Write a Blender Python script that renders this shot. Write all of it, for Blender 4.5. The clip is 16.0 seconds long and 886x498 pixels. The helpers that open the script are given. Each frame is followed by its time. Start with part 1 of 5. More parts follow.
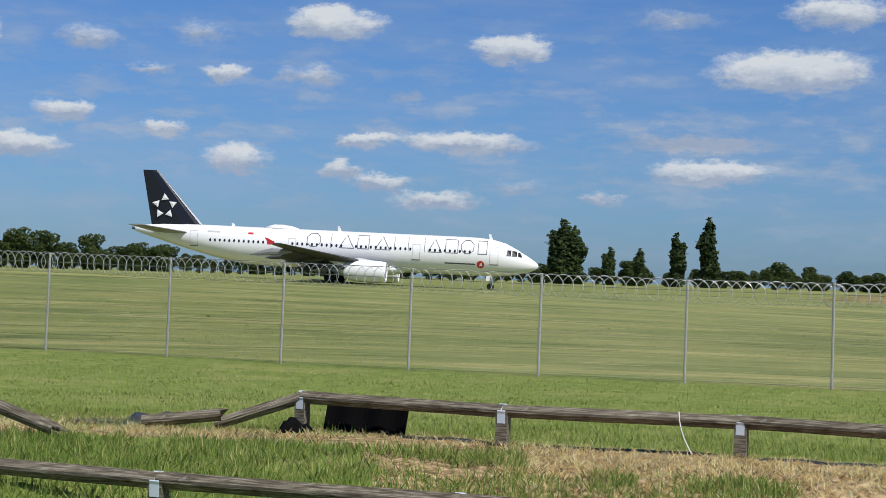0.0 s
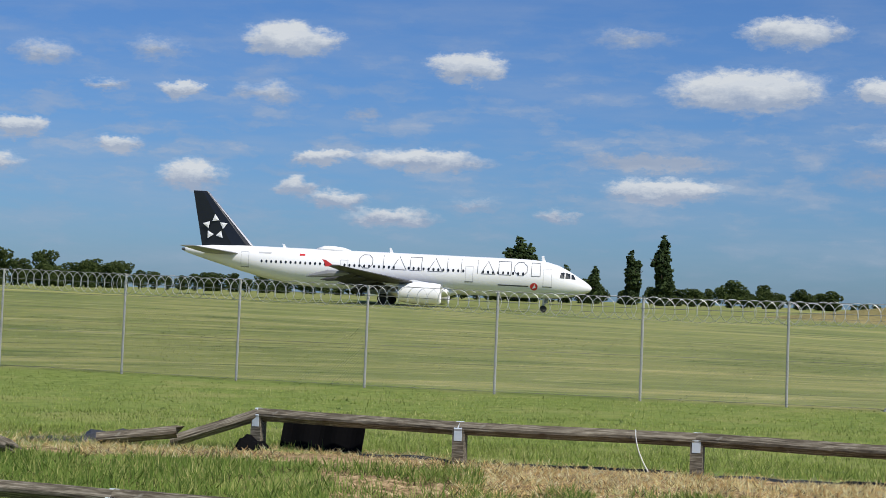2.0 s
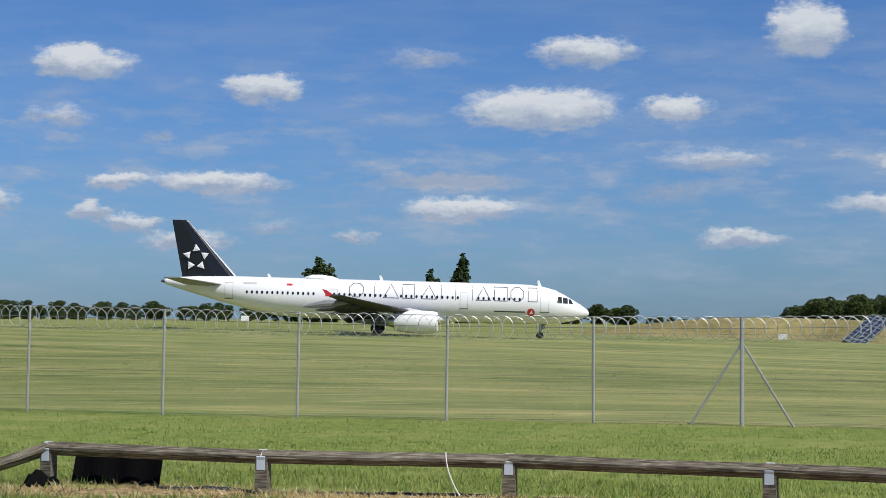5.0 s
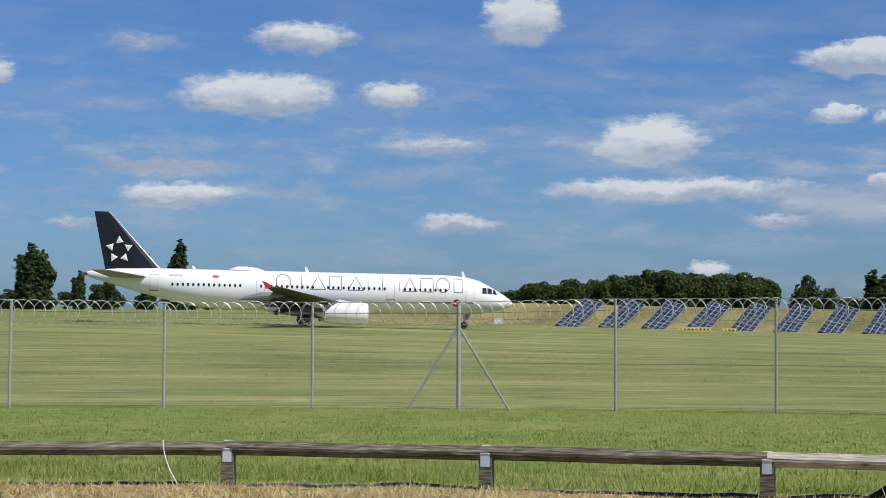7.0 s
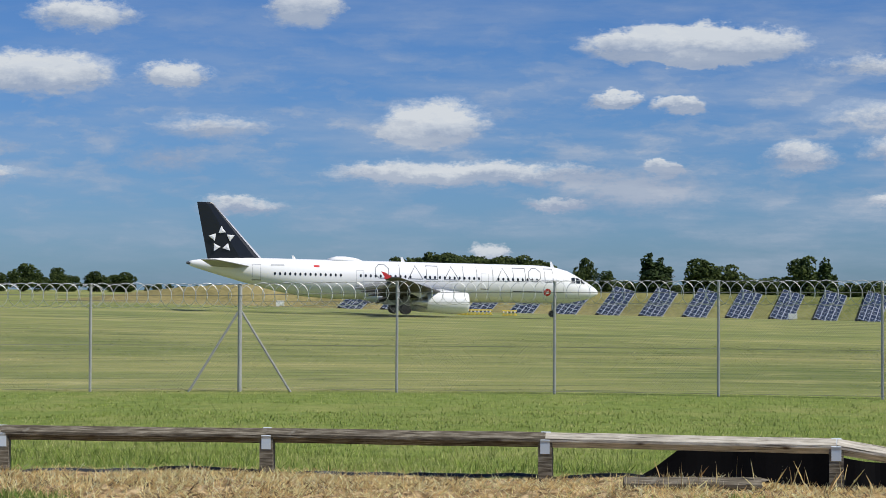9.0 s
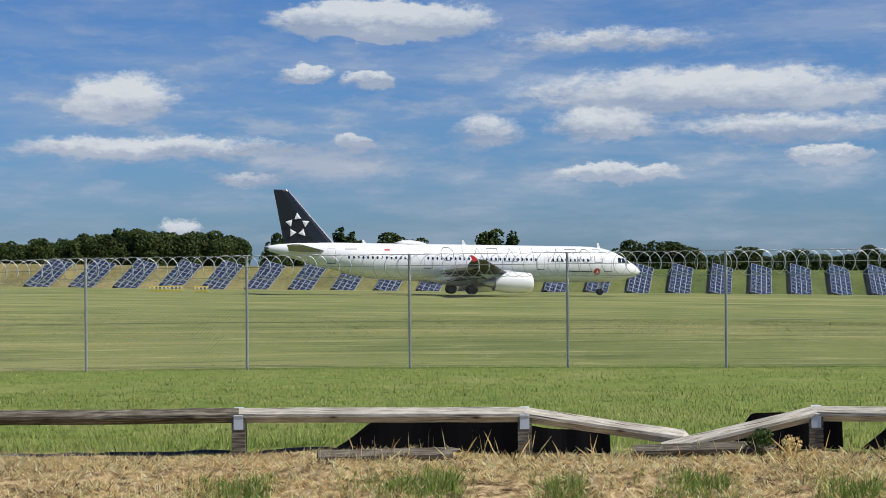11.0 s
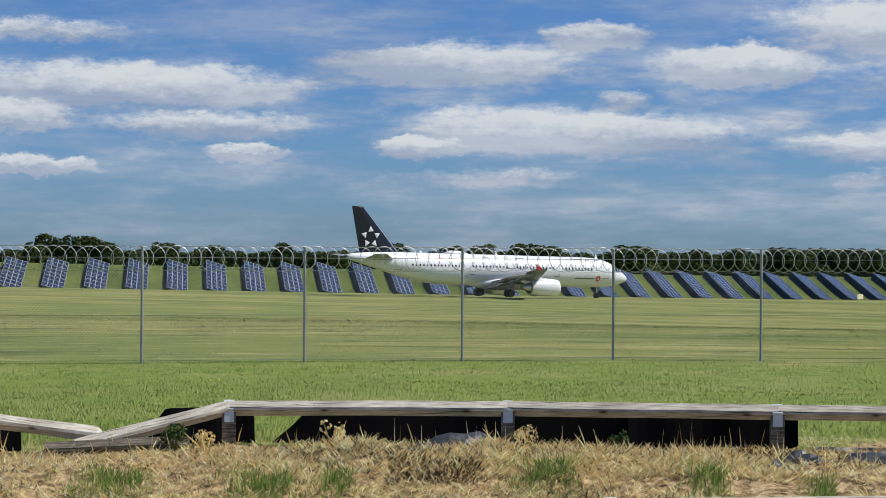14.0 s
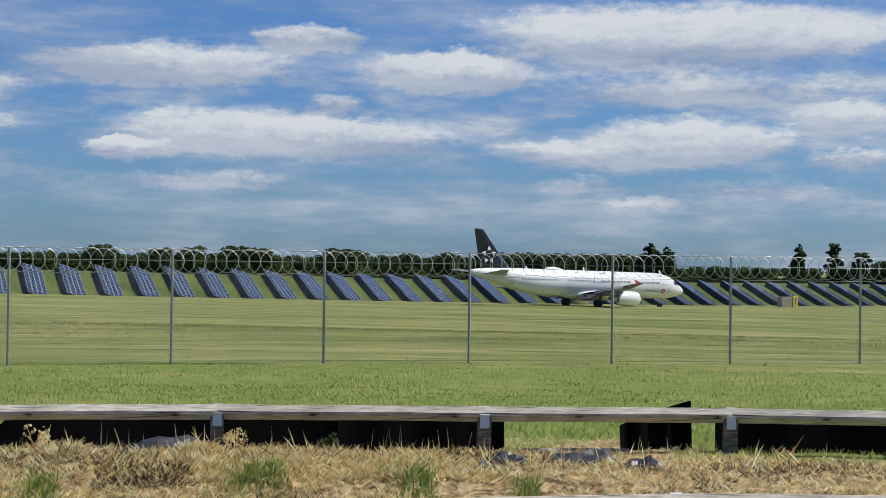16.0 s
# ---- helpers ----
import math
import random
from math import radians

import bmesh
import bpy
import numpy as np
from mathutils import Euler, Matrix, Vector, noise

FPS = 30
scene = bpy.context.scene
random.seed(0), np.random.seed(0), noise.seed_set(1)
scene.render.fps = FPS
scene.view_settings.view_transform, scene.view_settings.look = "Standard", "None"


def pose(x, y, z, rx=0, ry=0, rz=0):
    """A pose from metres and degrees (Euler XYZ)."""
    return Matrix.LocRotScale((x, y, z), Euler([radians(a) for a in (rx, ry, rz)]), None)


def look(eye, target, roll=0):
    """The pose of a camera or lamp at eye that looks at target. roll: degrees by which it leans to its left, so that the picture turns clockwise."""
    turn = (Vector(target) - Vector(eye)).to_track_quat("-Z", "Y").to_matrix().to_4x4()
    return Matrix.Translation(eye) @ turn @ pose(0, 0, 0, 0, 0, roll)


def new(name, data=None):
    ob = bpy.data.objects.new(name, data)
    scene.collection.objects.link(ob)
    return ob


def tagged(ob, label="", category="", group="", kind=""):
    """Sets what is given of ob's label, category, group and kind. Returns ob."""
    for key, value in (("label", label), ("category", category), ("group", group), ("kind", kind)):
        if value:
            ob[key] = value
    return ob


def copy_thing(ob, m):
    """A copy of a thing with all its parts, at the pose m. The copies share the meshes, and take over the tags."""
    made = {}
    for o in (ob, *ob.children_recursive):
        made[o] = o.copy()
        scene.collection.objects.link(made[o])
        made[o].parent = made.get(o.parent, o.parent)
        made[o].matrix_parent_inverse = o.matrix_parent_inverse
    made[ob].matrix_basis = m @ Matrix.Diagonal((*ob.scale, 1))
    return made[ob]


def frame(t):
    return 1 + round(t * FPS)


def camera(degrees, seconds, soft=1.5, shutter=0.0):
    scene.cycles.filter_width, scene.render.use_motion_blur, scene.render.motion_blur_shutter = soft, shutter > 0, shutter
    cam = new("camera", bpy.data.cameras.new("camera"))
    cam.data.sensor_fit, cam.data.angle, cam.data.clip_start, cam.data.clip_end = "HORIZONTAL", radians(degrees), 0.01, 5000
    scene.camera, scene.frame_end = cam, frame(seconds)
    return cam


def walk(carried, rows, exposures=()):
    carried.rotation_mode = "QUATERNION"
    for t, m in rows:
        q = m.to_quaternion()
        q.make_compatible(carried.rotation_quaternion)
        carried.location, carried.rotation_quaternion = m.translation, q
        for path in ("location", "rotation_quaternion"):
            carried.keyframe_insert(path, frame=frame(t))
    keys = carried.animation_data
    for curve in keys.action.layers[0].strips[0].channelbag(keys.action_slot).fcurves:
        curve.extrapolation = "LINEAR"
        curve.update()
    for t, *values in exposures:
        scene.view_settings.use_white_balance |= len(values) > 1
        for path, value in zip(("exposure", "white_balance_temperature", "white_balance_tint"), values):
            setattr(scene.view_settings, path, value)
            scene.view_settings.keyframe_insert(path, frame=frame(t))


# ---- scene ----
EYE = 2.06
cam = camera(27.12, 16.0, soft=0.8)
# seconds, x, y, yaw, pitch, roll: the camera stands in one spot and pans after a first step forward
ROWS = [
    (0.0, -0.002, -0.900, -0.11, 0.90, -1.70),
    (0.5, -0.007, -0.900, -0.42, 0.96, -1.75),
    (1.0, -0.013, -0.900, -0.81, 1.08, -1.80),
    (1.5, -0.018, -0.900, -1.16, 1.26, -1.79),
    (2.0, -0.024, -0.899, -1.50, 1.48, -1.84),
    (2.5, 0.000, 0.000, -1.69, 1.86, -2.07),
    (3.0, 0.000, 0.000, -1.95, 2.23, -2.03),
    (3.2, 0.000, 0.000, -2.08, 2.37, -2.03),
    (5.3, 0.000, 0.000, -9.42, 2.12, -0.30),
    (5.5, 0.000, 0.000, -10.60, 1.91, -0.20),
    (6.0, 0.000, 0.000, -12.82, 1.70, -0.07),
    (6.5, 0.000, 0.000, -14.69, 1.68, -0.12),
    (7.0, 0.000, 0.000, -16.48, 1.85, -0.20),
    (7.5, 0.000, 0.000, -18.31, 1.90, -0.19),
    (8.0, 0.000, 0.000, -20.07, 1.79, -0.16),
    (8.2, 0.000, 0.000, -20.78, 1.71, -0.24),
    (10.3, 0.000, 0.000, -28.63, 0.64, 0.33),
    (10.5, 0.000, 0.000, -29.86, 0.58, 0.43),
    (11.0, 0.000, 0.000, -32.85, 0.52, 0.43),
    (11.5, 0.000, 0.000, -36.56, 0.58, 0.58),
    (12.0, 0.000, 0.000, -40.52, 0.62, 0.44),
    (12.5, 0.000, 0.000, -43.78, 0.64, 0.19),
    (13.0, 0.000, 0.000, -46.43, 0.54, 0.02),
    (13.5, 0.000, 0.000, -48.60, 0.43, -0.16),
    (14.0, 0.000, 0.000, -50.90, 0.37, -0.34),
    (14.5, 0.000, 0.000, -53.40, 0.36, -0.49),
    (15.0, 0.000, 0.000, -55.78, 0.40, -0.67),
    (15.5, 0.000, 0.000, -57.97, 0.49, -0.71),
    (16.0, 0.000, 0.000, -59.89, 0.54, -0.75),
]
walk(cam, [(t, pose(x, y, EYE, 90 + pitch, roll, yaw)) for t, x, y, yaw, pitch, roll in ROWS])


def at(az, r):
    """Plan place at a bearing (degrees clockwise from +y) and a distance."""
    return r * math.sin(radians(az)), r * math.cos(radians(az))


def smooth(a, b, v):
    k = min(1.0, max(0.0, (v - a) / (b - a)))
    return k * k * (3 - 2 * k)


# ---- world, sun ----
SUN_AZ, SUN_EL = 140.0, 52.0
world = bpy.data.worlds.new("sky")
scene.world = world
world.use_nodes = True
wt = world.node_tree
wt.nodes.clear()


def wmath(op, a, b=None, clamp=False):
    n = wt.nodes.new("ShaderNodeMath")
    n.operation, n.use_clamp = op, clamp
    for i, v in enumerate((a, b)):
        if v is None:
            continue
        if isinstance(v, (int, float)):
            n.inputs[i].default_value = v
        else:
            wt.links.new(v, n.inputs[i])
    return n.outputs[0]


def wvec(op, a, b=None):
    n = wt.nodes.new("ShaderNodeVectorMath")
    n.operation = op
    for i, v in enumerate((a, b)):
        if v is None:
            continue
        if isinstance(v, tuple):
            n.inputs[i].default_value = v
        else:
            wt.links.new(v, n.inputs[i])
    return n.outputs["Value"] if op in ("LENGTH", "DOT_PRODUCT") else n.outputs["Vector"]


sky_tex = wt.nodes.new("ShaderNodeTexSky")
sky_tex.sky_type, sky_tex.sun_disc = "NISHITA", False
sky_tex.sun_elevation, sky_tex.sun_rotation = radians(SUN_EL), radians(SUN_AZ)
sky_tex.air_density, sky_tex.dust_density, sky_tex.ozone_density = 1.0, 0.4, 2.0
coord = wt.nodes.new("ShaderNodeTexCoord").outputs["Generated"]
sep = wt.nodes.new("ShaderNodeSeparateXYZ")
wt.links.new(coord, sep.inputs[0])
deg = 180 / math.pi
w_az = wmath("MULTIPLY", wmath("ARCTAN2", sep.outputs[0], sep.outputs[1]), deg)
w_el = wmath("MULTIPLY", wmath("ARCSINE", sep.outputs[2]), deg)
comb = wt.nodes.new("ShaderNodeCombineXYZ")
wt.links.new(w_az, comb.inputs[0]), wt.links.new(w_el, comb.inputs[1])
plain_dir = comb.outputs[0]


def wnoise(vec, scale, detail, rough, stretch):
    n = wt.nodes.new("ShaderNodeTexNoise")
    n.inputs["Scale"].default_value, n.inputs["Detail"].default_value, n.inputs["Roughness"].default_value = scale, detail, rough
    wt.links.new(wvec("MULTIPLY", vec, (1.0, stretch, 1.0)), n.inputs["Vector"])
    return n


warp = wnoise(plain_dir, 1.1, 8.0, 0.68, 1.9)
warped = wvec("ADD", plain_dir, wvec("MULTIPLY", wvec("SUBTRACT", warp.outputs["Color"], (0.5, 0.5, 0.5)), (1.7, 0.95, 0.0)))
fine = wnoise(plain_dir, 2.6, 7.0, 0.66, 2.0)
thick, lit = 0.0, 0.0


def cloud(az, el, half_w, half_h, strength):
    """One cumulus of the sky at a bearing and height in degrees; a negative strength is a grey, flat one."""
    global thick, lit
    d = wvec("MULTIPLY", wvec("SUBTRACT", warped, (az, el - 0.15 * half_h, 0.0)), (1 / (1.22 * half_w), 1 / (1.35 * half_h), 0.0))
    mask = wmath("MULTIPLY", wmath("SUBTRACT", 1.0, wvec("LENGTH", d), True), abs(strength) * 2.0)
    thick = wmath("ADD", mask, thick)
    if strength > 0:
        up = wmath("MULTIPLY", wmath("ADD", wvec("DOT_PRODUCT", d, (0.0, 1.0, 0.0)), 0.62 * strength - 0.05, True), mask)
        lit = wmath("ADD", up, lit)


cloud(-3.5, 7.89, 1.57, 0.49, 1.00)
cloud(2.0, 7.21, 1.18, 0.46, 1.00)
cloud(10.7, 6.68, 2.50, 0.66, 1.00)
cloud(12.1, 8.44, 1.72, 0.47, 0.90)
cloud(-11.0, 7.04, 1.16, 0.42, 0.50)
cloud(-7.7, 7.37, 1.09, 0.38, 0.45)
cloud(-9.1, 6.21, 0.76, 0.21, 0.50)
cloud(-6.8, 6.17, 0.82, 0.25, 0.80)
cloud(-4.1, 6.13, 1.29, 0.33, 0.50)
cloud(-11.7, 4.82, 0.97, 0.34, 0.90)
cloud(-13.0, 3.77, 1.32, 0.40, 0.90)
cloud(-8.7, 4.38, 0.77, 0.27, 0.70)
cloud(-2.5, 4.22, 0.97, 0.23, 0.80)
cloud(0.8, 4.25, 2.21, 0.33, 0.80)
cloud(-6.4, 3.53, 1.09, 0.46, 0.80)
cloud(-3.2, 3.28, 0.70, 0.32, 0.70)
cloud(-1.9, 2.91, 1.02, 0.28, 0.70)
cloud(-0.2, 2.42, 1.57, 0.30, 0.70)
cloud(8.2, 3.52, 1.90, 0.40, 0.85)
cloud(5.0, 2.60, 0.73, 0.25, 0.50)
cloud(2.4, 2.89, 1.02, 0.25, 0.35)
cloud(-1.2, 5.70, 0.65, 0.27, -0.40)
cloud(7.2, 8.14, 2.00, 0.32, 0.35)
cloud(-14.4, 7.11, 0.76, 0.46, 0.80)
cloud(8.1, 4.44, 2.71, 0.41, -0.35)
cloud(14.9, 6.67, 1.14, 0.38, 0.90)
cloud(18.9, 9.12, 1.30, 0.79, 1.00)
cloud(23.0, 5.28, 1.69, 0.69, 1.00)
cloud(16.1, 5.04, 2.10, 0.40, 0.45)
cloud(16.9, 2.64, 1.65, 0.30, 0.65)
cloud(14.7, 4.09, 1.75, 0.48, -0.40)
cloud(7.8, 4.40, 2.55, 0.23, -0.30)
cloud(23.9, 3.71, 4.29, 0.35, 0.80)
cloud(31.0, 7.73, 3.23, 0.58, 0.80)
cloud(30.9, 7.22, 0.81, 0.27, 0.60)
cloud(28.6, 5.99, 0.87, 0.21, 0.50)
cloud(30.6, 5.79, 0.77, 0.21, 0.50)
cloud(24.7, 1.22, 0.65, 0.37, 1.00)
cloud(30.2, 3.90, 0.60, 0.27, 0.50)
cloud(26.7, 2.73, 1.04, 0.22, 0.50)
cloud(31.0, 7.71, 3.43, 0.54, 0.85)
cloud(30.7, 7.19, 0.75, 0.23, 0.60)
cloud(38.2, 6.97, 4.05, 0.33, 0.60)
cloud(41.1, 5.42, 5.85, 0.69, 0.85)
cloud(34.3, 4.21, 1.19, 0.44, 0.70)
cloud(37.8, 4.39, 1.84, 0.48, 0.80)
cloud(43.6, 4.17, 3.40, 0.45, 0.70)
cloud(44.8, 3.34, 1.35, 0.28, 0.60)
cloud(38.3, 2.85, 1.83, 0.29, 0.60)
cloud(28.6, 5.96, 1.05, 0.23, 0.60)
cloud(30.6, 5.79, 0.84, 0.24, 0.60)
cloud(30.1, 3.95, 0.62, 0.26, 0.50)
cloud(29.3, 3.28, 3.15, 0.79, -0.45)
cloud(51.8, 6.19, 3.29, 0.69, 0.80)
cloud(48.5, 6.07, 2.63, 0.61, -0.50)
cloud(53.5, 4.17, 4.36, 0.78, 0.70)
cloud(55.6, 6.99, 1.75, 0.46, 0.50)
cloud(38.3, 2.88, 1.92, 0.28, 0.50)
cloud(50.2, 3.50, 1.39, 0.32, 0.60)
cloud(44.7, 3.37, 1.32, 0.24, 0.60)
cloud(60.2, 6.10, 2.18, 0.60, 0.70)
cloud(67.2, 7.32, 6.74, 0.96, 0.90)
cloud(59.7, 6.11, 2.82, 0.62, 0.60)
cloud(67.3, 4.05, 3.64, 0.70, 0.75)
cloud(56.5, 5.05, 0.96, 0.32, 0.60)
cloud(50.1, 3.52, 1.29, 0.32, 0.70)
cloud(65.0, 3.52, 3.84, 0.44, 0.60)
cloud(72.2, 4.70, 1.68, 0.56, 0.55)
cloud(72.4, 3.46, 1.51, 0.34, 0.65)
cloud(67.4, 5.62, 5.53, 0.69, 0.50)
cloud(63.9, 2.57, 1.49, 0.29, 0.45)
cloud(69.4, 2.50, 4.00, 0.43, 0.35)
cloud(57.9, 3.88, 3.08, 0.71, 0.50)
cloud(55.6, 7.10, 1.84, 0.39, 0.50)
cloud(65.9, 1.95, 1.74, 0.26, 0.40)
cloud(52.3, 2.59, 4.32, 0.30, 0.40)
# thin stratus streaks that fill the rest of the sky towards the horizon
streak = wnoise(plain_dir, 0.16, 6.0, 0.6, 5.5)
low = wmath("SUBTRACT", 1.0, wmath("MULTIPLY", wmath("ABSOLUTE", wmath("SUBTRACT", w_el, 4.0)), 0.08), True)
right = wmath("ADD", wmath("MULTIPLY", wmath("MAXIMUM", wmath("SUBTRACT", w_az, 10.0), 0.0), 0.014), 0.46)
veil = wmath("MULTIPLY", wmath("MULTIPLY", wmath("SUBTRACT", streak.outputs["Fac"], 0.41), 4.5, True), wmath("MULTIPLY", low, right))
puff = wmath("MULTIPLY", wmath("SUBTRACT", fine.outputs["Fac"], 0.5), 1.5)
dense = wmath("SUBTRACT", wmath("MULTIPLY", thick, wmath("ADD", 1.0, puff)), 0.20, True)
# small grey shreds between the larger clouds, in a belt over the horizon
shred = wnoise(wvec("ADD", plain_dir, wvec("MULTIPLY", warp.outputs["Color"], (1.2, 0.5, 0.0))), 0.42, 5.0, 0.58, 3.4)
belt = wmath("SUBTRACT", 1.0, wmath("MULTIPLY", wmath("ABSOLUTE", wmath("SUBTRACT", w_el, 4.6)), 0.2), True)
shreds = wmath("MULTIPLY", wmath("MULTIPLY", wmath("SUBTRACT", shred.outputs["Fac"], 0.49), 6.0, True), belt)
amount = wmath("ADD", wmath("MULTIPLY", dense, 1.5), wmath("MULTIPLY", veil, 0.62), True)
amount = wmath("MULTIPLY", wmath("ADD", amount, wmath("MULTIPLY", shreds, 0.55)), 0.95, True)
bright = wmath("DIVIDE", lit, wmath("ADD", thick, 0.22), True)
bright = wmath("ADD", wmath("SUBTRACT", wmath("MULTIPLY", bright, 1.75), 0.26), wmath("MULTIPLY", puff, 0.5), True)
bright = wmath("ADD", bright, wmath("ADD", wmath("MULTIPLY", veil, 0.42), wmath("MULTIPLY", shreds, 0.16)), True)
tone = wt.nodes.new("ShaderNodeMixRGB")
tone.inputs[1].default_value, tone.inputs[2].default_value = (3.7, 4.6, 6.3, 1), (8.0, 8.5, 9.1, 1)
wt.links.new(bright, tone.inputs[0])
# clear deep-blue air: the low sky is bluer than the plain model's
high = wmath("MULTIPLY", w_el, 1 / 40, True)
tint = wt.nodes.new("ShaderNodeMixRGB")
tint.inputs[1].default_value, tint.inputs[2].default_value = (0.39, 0.65, 1.15, 1), (0.49, 0.73, 1.02, 1)
wt.links.new(high, tint.inputs[0])
blue = wt.nodes.new("ShaderNodeMixRGB")
blue.blend_type = "MULTIPLY"
blue.inputs[0].default_value = 1.0
wt.links.new(sky_tex.outputs[0], blue.inputs[1]), wt.links.new(tint.outputs[0], blue.inputs[2])
sky_mix = wt.nodes.new("ShaderNodeMixRGB")
wt.links.new(amount, sky_mix.inputs[0]), wt.links.new(blue.outputs[0], sky_mix.inputs[1]), wt.links.new(tone.outputs[0], sky_mix.inputs[2])
back = wt.nodes.new("ShaderNodeBackground")
back.inputs["Strength"].default_value = 0.08
wt.links.new(sky_mix.outputs[0], back.inputs["Color"])
wout = wt.nodes.new("ShaderNodeOutputWorld")
wt.links.new(back.outputs[0], wout.inputs["Surface"])

sun = new("sun", bpy.data.lights.new("sun", "SUN"))
sun.data.energy, sun.data.angle, sun.data.color = 4.8, radians(0.53), (1.0, 0.95, 0.87)
sx, sy = at(SUN_AZ, 1.0)
sun.matrix_world = look((sx * 60, sy * 60, 60 * math.tan(radians(SUN_EL))), (0, 0, 0))
scene.view_settings.exposure = 0.0


# ---- materials ----
class Mat:
    """A small builder for node materials."""

    def __init__(self, name, rough=0.6, metal=0.0, spec=0.5):
        self.m = bpy.data.materials.new(name)
        self.m.use_nodes = True
        self.t = self.m.node_tree
        self.b = self.t.nodes["Principled BSDF"]
        self.b.inputs["Roughness"].default_value = rough
        self.b.inputs["Metallic"].default_value = metal
        self.b.inputs["Specular IOR Level"].default_value = spec
        self.pos = self.t.nodes.new("ShaderNodeTexCoord").outputs["Object"]

    def node(self, kind):
        return self.t.nodes.new(kind)

    def link(self, a, b):
        self.t.links.new(a, b)

    def world_pos(self):
        return self.node("ShaderNodeNewGeometry").outputs["Position"]

    def noise(self, scale, detail=4.0, stretch=(1, 1, 1), vec=None, rough=0.55):
        mp = self.node("ShaderNodeMapping")
        mp.inputs["Scale"].default_value = stretch
        self.link(vec or self.pos, mp.inputs["Vector"])
        n = self.node("ShaderNodeTexNoise")
        n.inputs["Scale"].default_value, n.inputs["Detail"].default_value, n.inputs["Roughness"].default_value = scale, detail, rough
        self.link(mp.outputs[0], n.inputs["Vector"])
        return n.outputs["Fac"]

    def ramp(self, fac, stops):
        r = self.node("ShaderNodeValToRGB")
        e = r.color_ramp.elements
        while len(e) < len(stops):
            e.new(0.5)
        for s, (p, c) in zip(e, stops):
            s.position, s.color = p, (*c, 1) if len(c) == 3 else c
        self.link(fac, r.inputs[0])
        return r.outputs["Color"]

    def mix(self, fac, a, b, mode="MIX"):
        n = self.node("ShaderNodeMixRGB")
        n.blend_type = mode
        for i, v in enumerate((fac, a, b)):
            if isinstance(v, (int, float)):
                n.inputs[i].default_value = v if i == 0 else (v, v, v, 1)
            elif isinstance(v, tuple):
                n.inputs[i].default_value = (*v, 1)
            else:
                self.link(v, n.inputs[i])
        return n.outputs[0]

    def math(self, op, a, b=0.0, clamp=False):
        n = self.node("ShaderNodeMath")
        n.operation, n.use_clamp = op, clamp
        for i, v in enumerate((a, b)):
            if isinstance(v, (int, float)):
                n.inputs[i].default_value = v
            else:
                self.link(v, n.inputs[i])
        return n.outputs[0]

    def color(self, c):
        if isinstance(c, tuple):
            self.b.inputs["Base Color"].default_value = (*c, 1)
        else:
            self.link(c, self.b.inputs["Base Color"])
        return self

    def bump(self, height, dist=0.01, strength=0.6):
        n = self.node("ShaderNodeBump")
        n.inputs["Distance"].default_value, n.inputs["Strength"].default_value = dist, strength
        self.link(height, n.inputs["Height"])
        self.link(n.outputs[0], self.b.inputs["Normal"])
        return self

    def thin(self, color, share=0.5):
        """Light shines through: for leaves and blades."""
        tr, mx = self.node("ShaderNodeBsdfTranslucent"), self.node("ShaderNodeMixShader")
        mx.inputs[0].default_value = share
        self.link(color, tr.inputs["Color"])
        self.link(self.b.outputs[0], mx.inputs[1]), self.link(tr.outputs[0], mx.inputs[2])
        out = next(n for n in self.t.nodes if n.type == "OUTPUT_MATERIAL")
        self.link(mx.outputs[0], out.inputs["Surface"])
        return self

    def random(self):
        return self.node("ShaderNodeObjectInfo").outputs["Random"]

    def island(self):
        return self.node("ShaderNodeNewGeometry").outputs["Random Per Island"]


def spotted(name, a, b, scale, rough=0.6, metal=0.0, spec=0.5, fine_scale=None, bump=0.0):
    """A surface with two-scale variation between two colours."""
    k = Mat(name, rough, metal, spec)
    big, small = k.noise(scale, 4), k.noise(fine_scale or scale * 9, 5)
    k.color(k.mix(k.math("MULTIPLY", k.math("ADD", big, small), 0.5), a, b))
    if bump:
        k.bump(small, bump)
    return k.m


def mown_color(k, p, r, ang):
    """Mown hay field: green stubble, dark furrows painted as shade between the swaths and pale wisps of hay."""
    rr = k.math("MULTIPLY", k.math("LOGARITHM", r, 2.718), 9.0)

    def band(fr, fa, detail, rough):
        cv = k.node("ShaderNodeCombineXYZ")
        k.link(k.math("MULTIPLY", rr, fr), cv.inputs[0]), k.link(k.math("MULTIPLY", ang, fa), cv.inputs[1])
        return k.noise(1.0, detail, vec=cv.outputs[0], rough=rough)

    patch = k.noise(0.09, 5, vec=p, rough=0.6)
    c = k.ramp(patch, ((0.30, (0.12, 0.158, 0.038)), (0.50, (0.185, 0.213, 0.058)), (0.70, (0.275, 0.27, 0.093))))
    broad = band(1.7, 2.2, 4, 0.55)
    c = k.mix(k.math("MULTIPLY", k.math("SUBTRACT", broad, 0.51), 5.0, True), c, (0.36, 0.335, 0.13))
    # dark streaks put the shadows of the cut swaths into the colour
    furrow_shade = band(5.0, 7.0, 4, 0.6)
    c = k.mix(k.math("MULTIPLY", k.math("MULTIPLY", k.math("SUBTRACT", furrow_shade, 0.535), 9.0, True), 0.85), c, (0.06, 0.095, 0.02))
    hay = band(6.5, 16.0, 5, 0.65)
    return k.mix(k.math("MULTIPLY", k.math("MULTIPLY", k.math("SUBTRACT", hay, 0.55), 8.0, True), 0.7), c, (0.46, 0.42, 0.19))


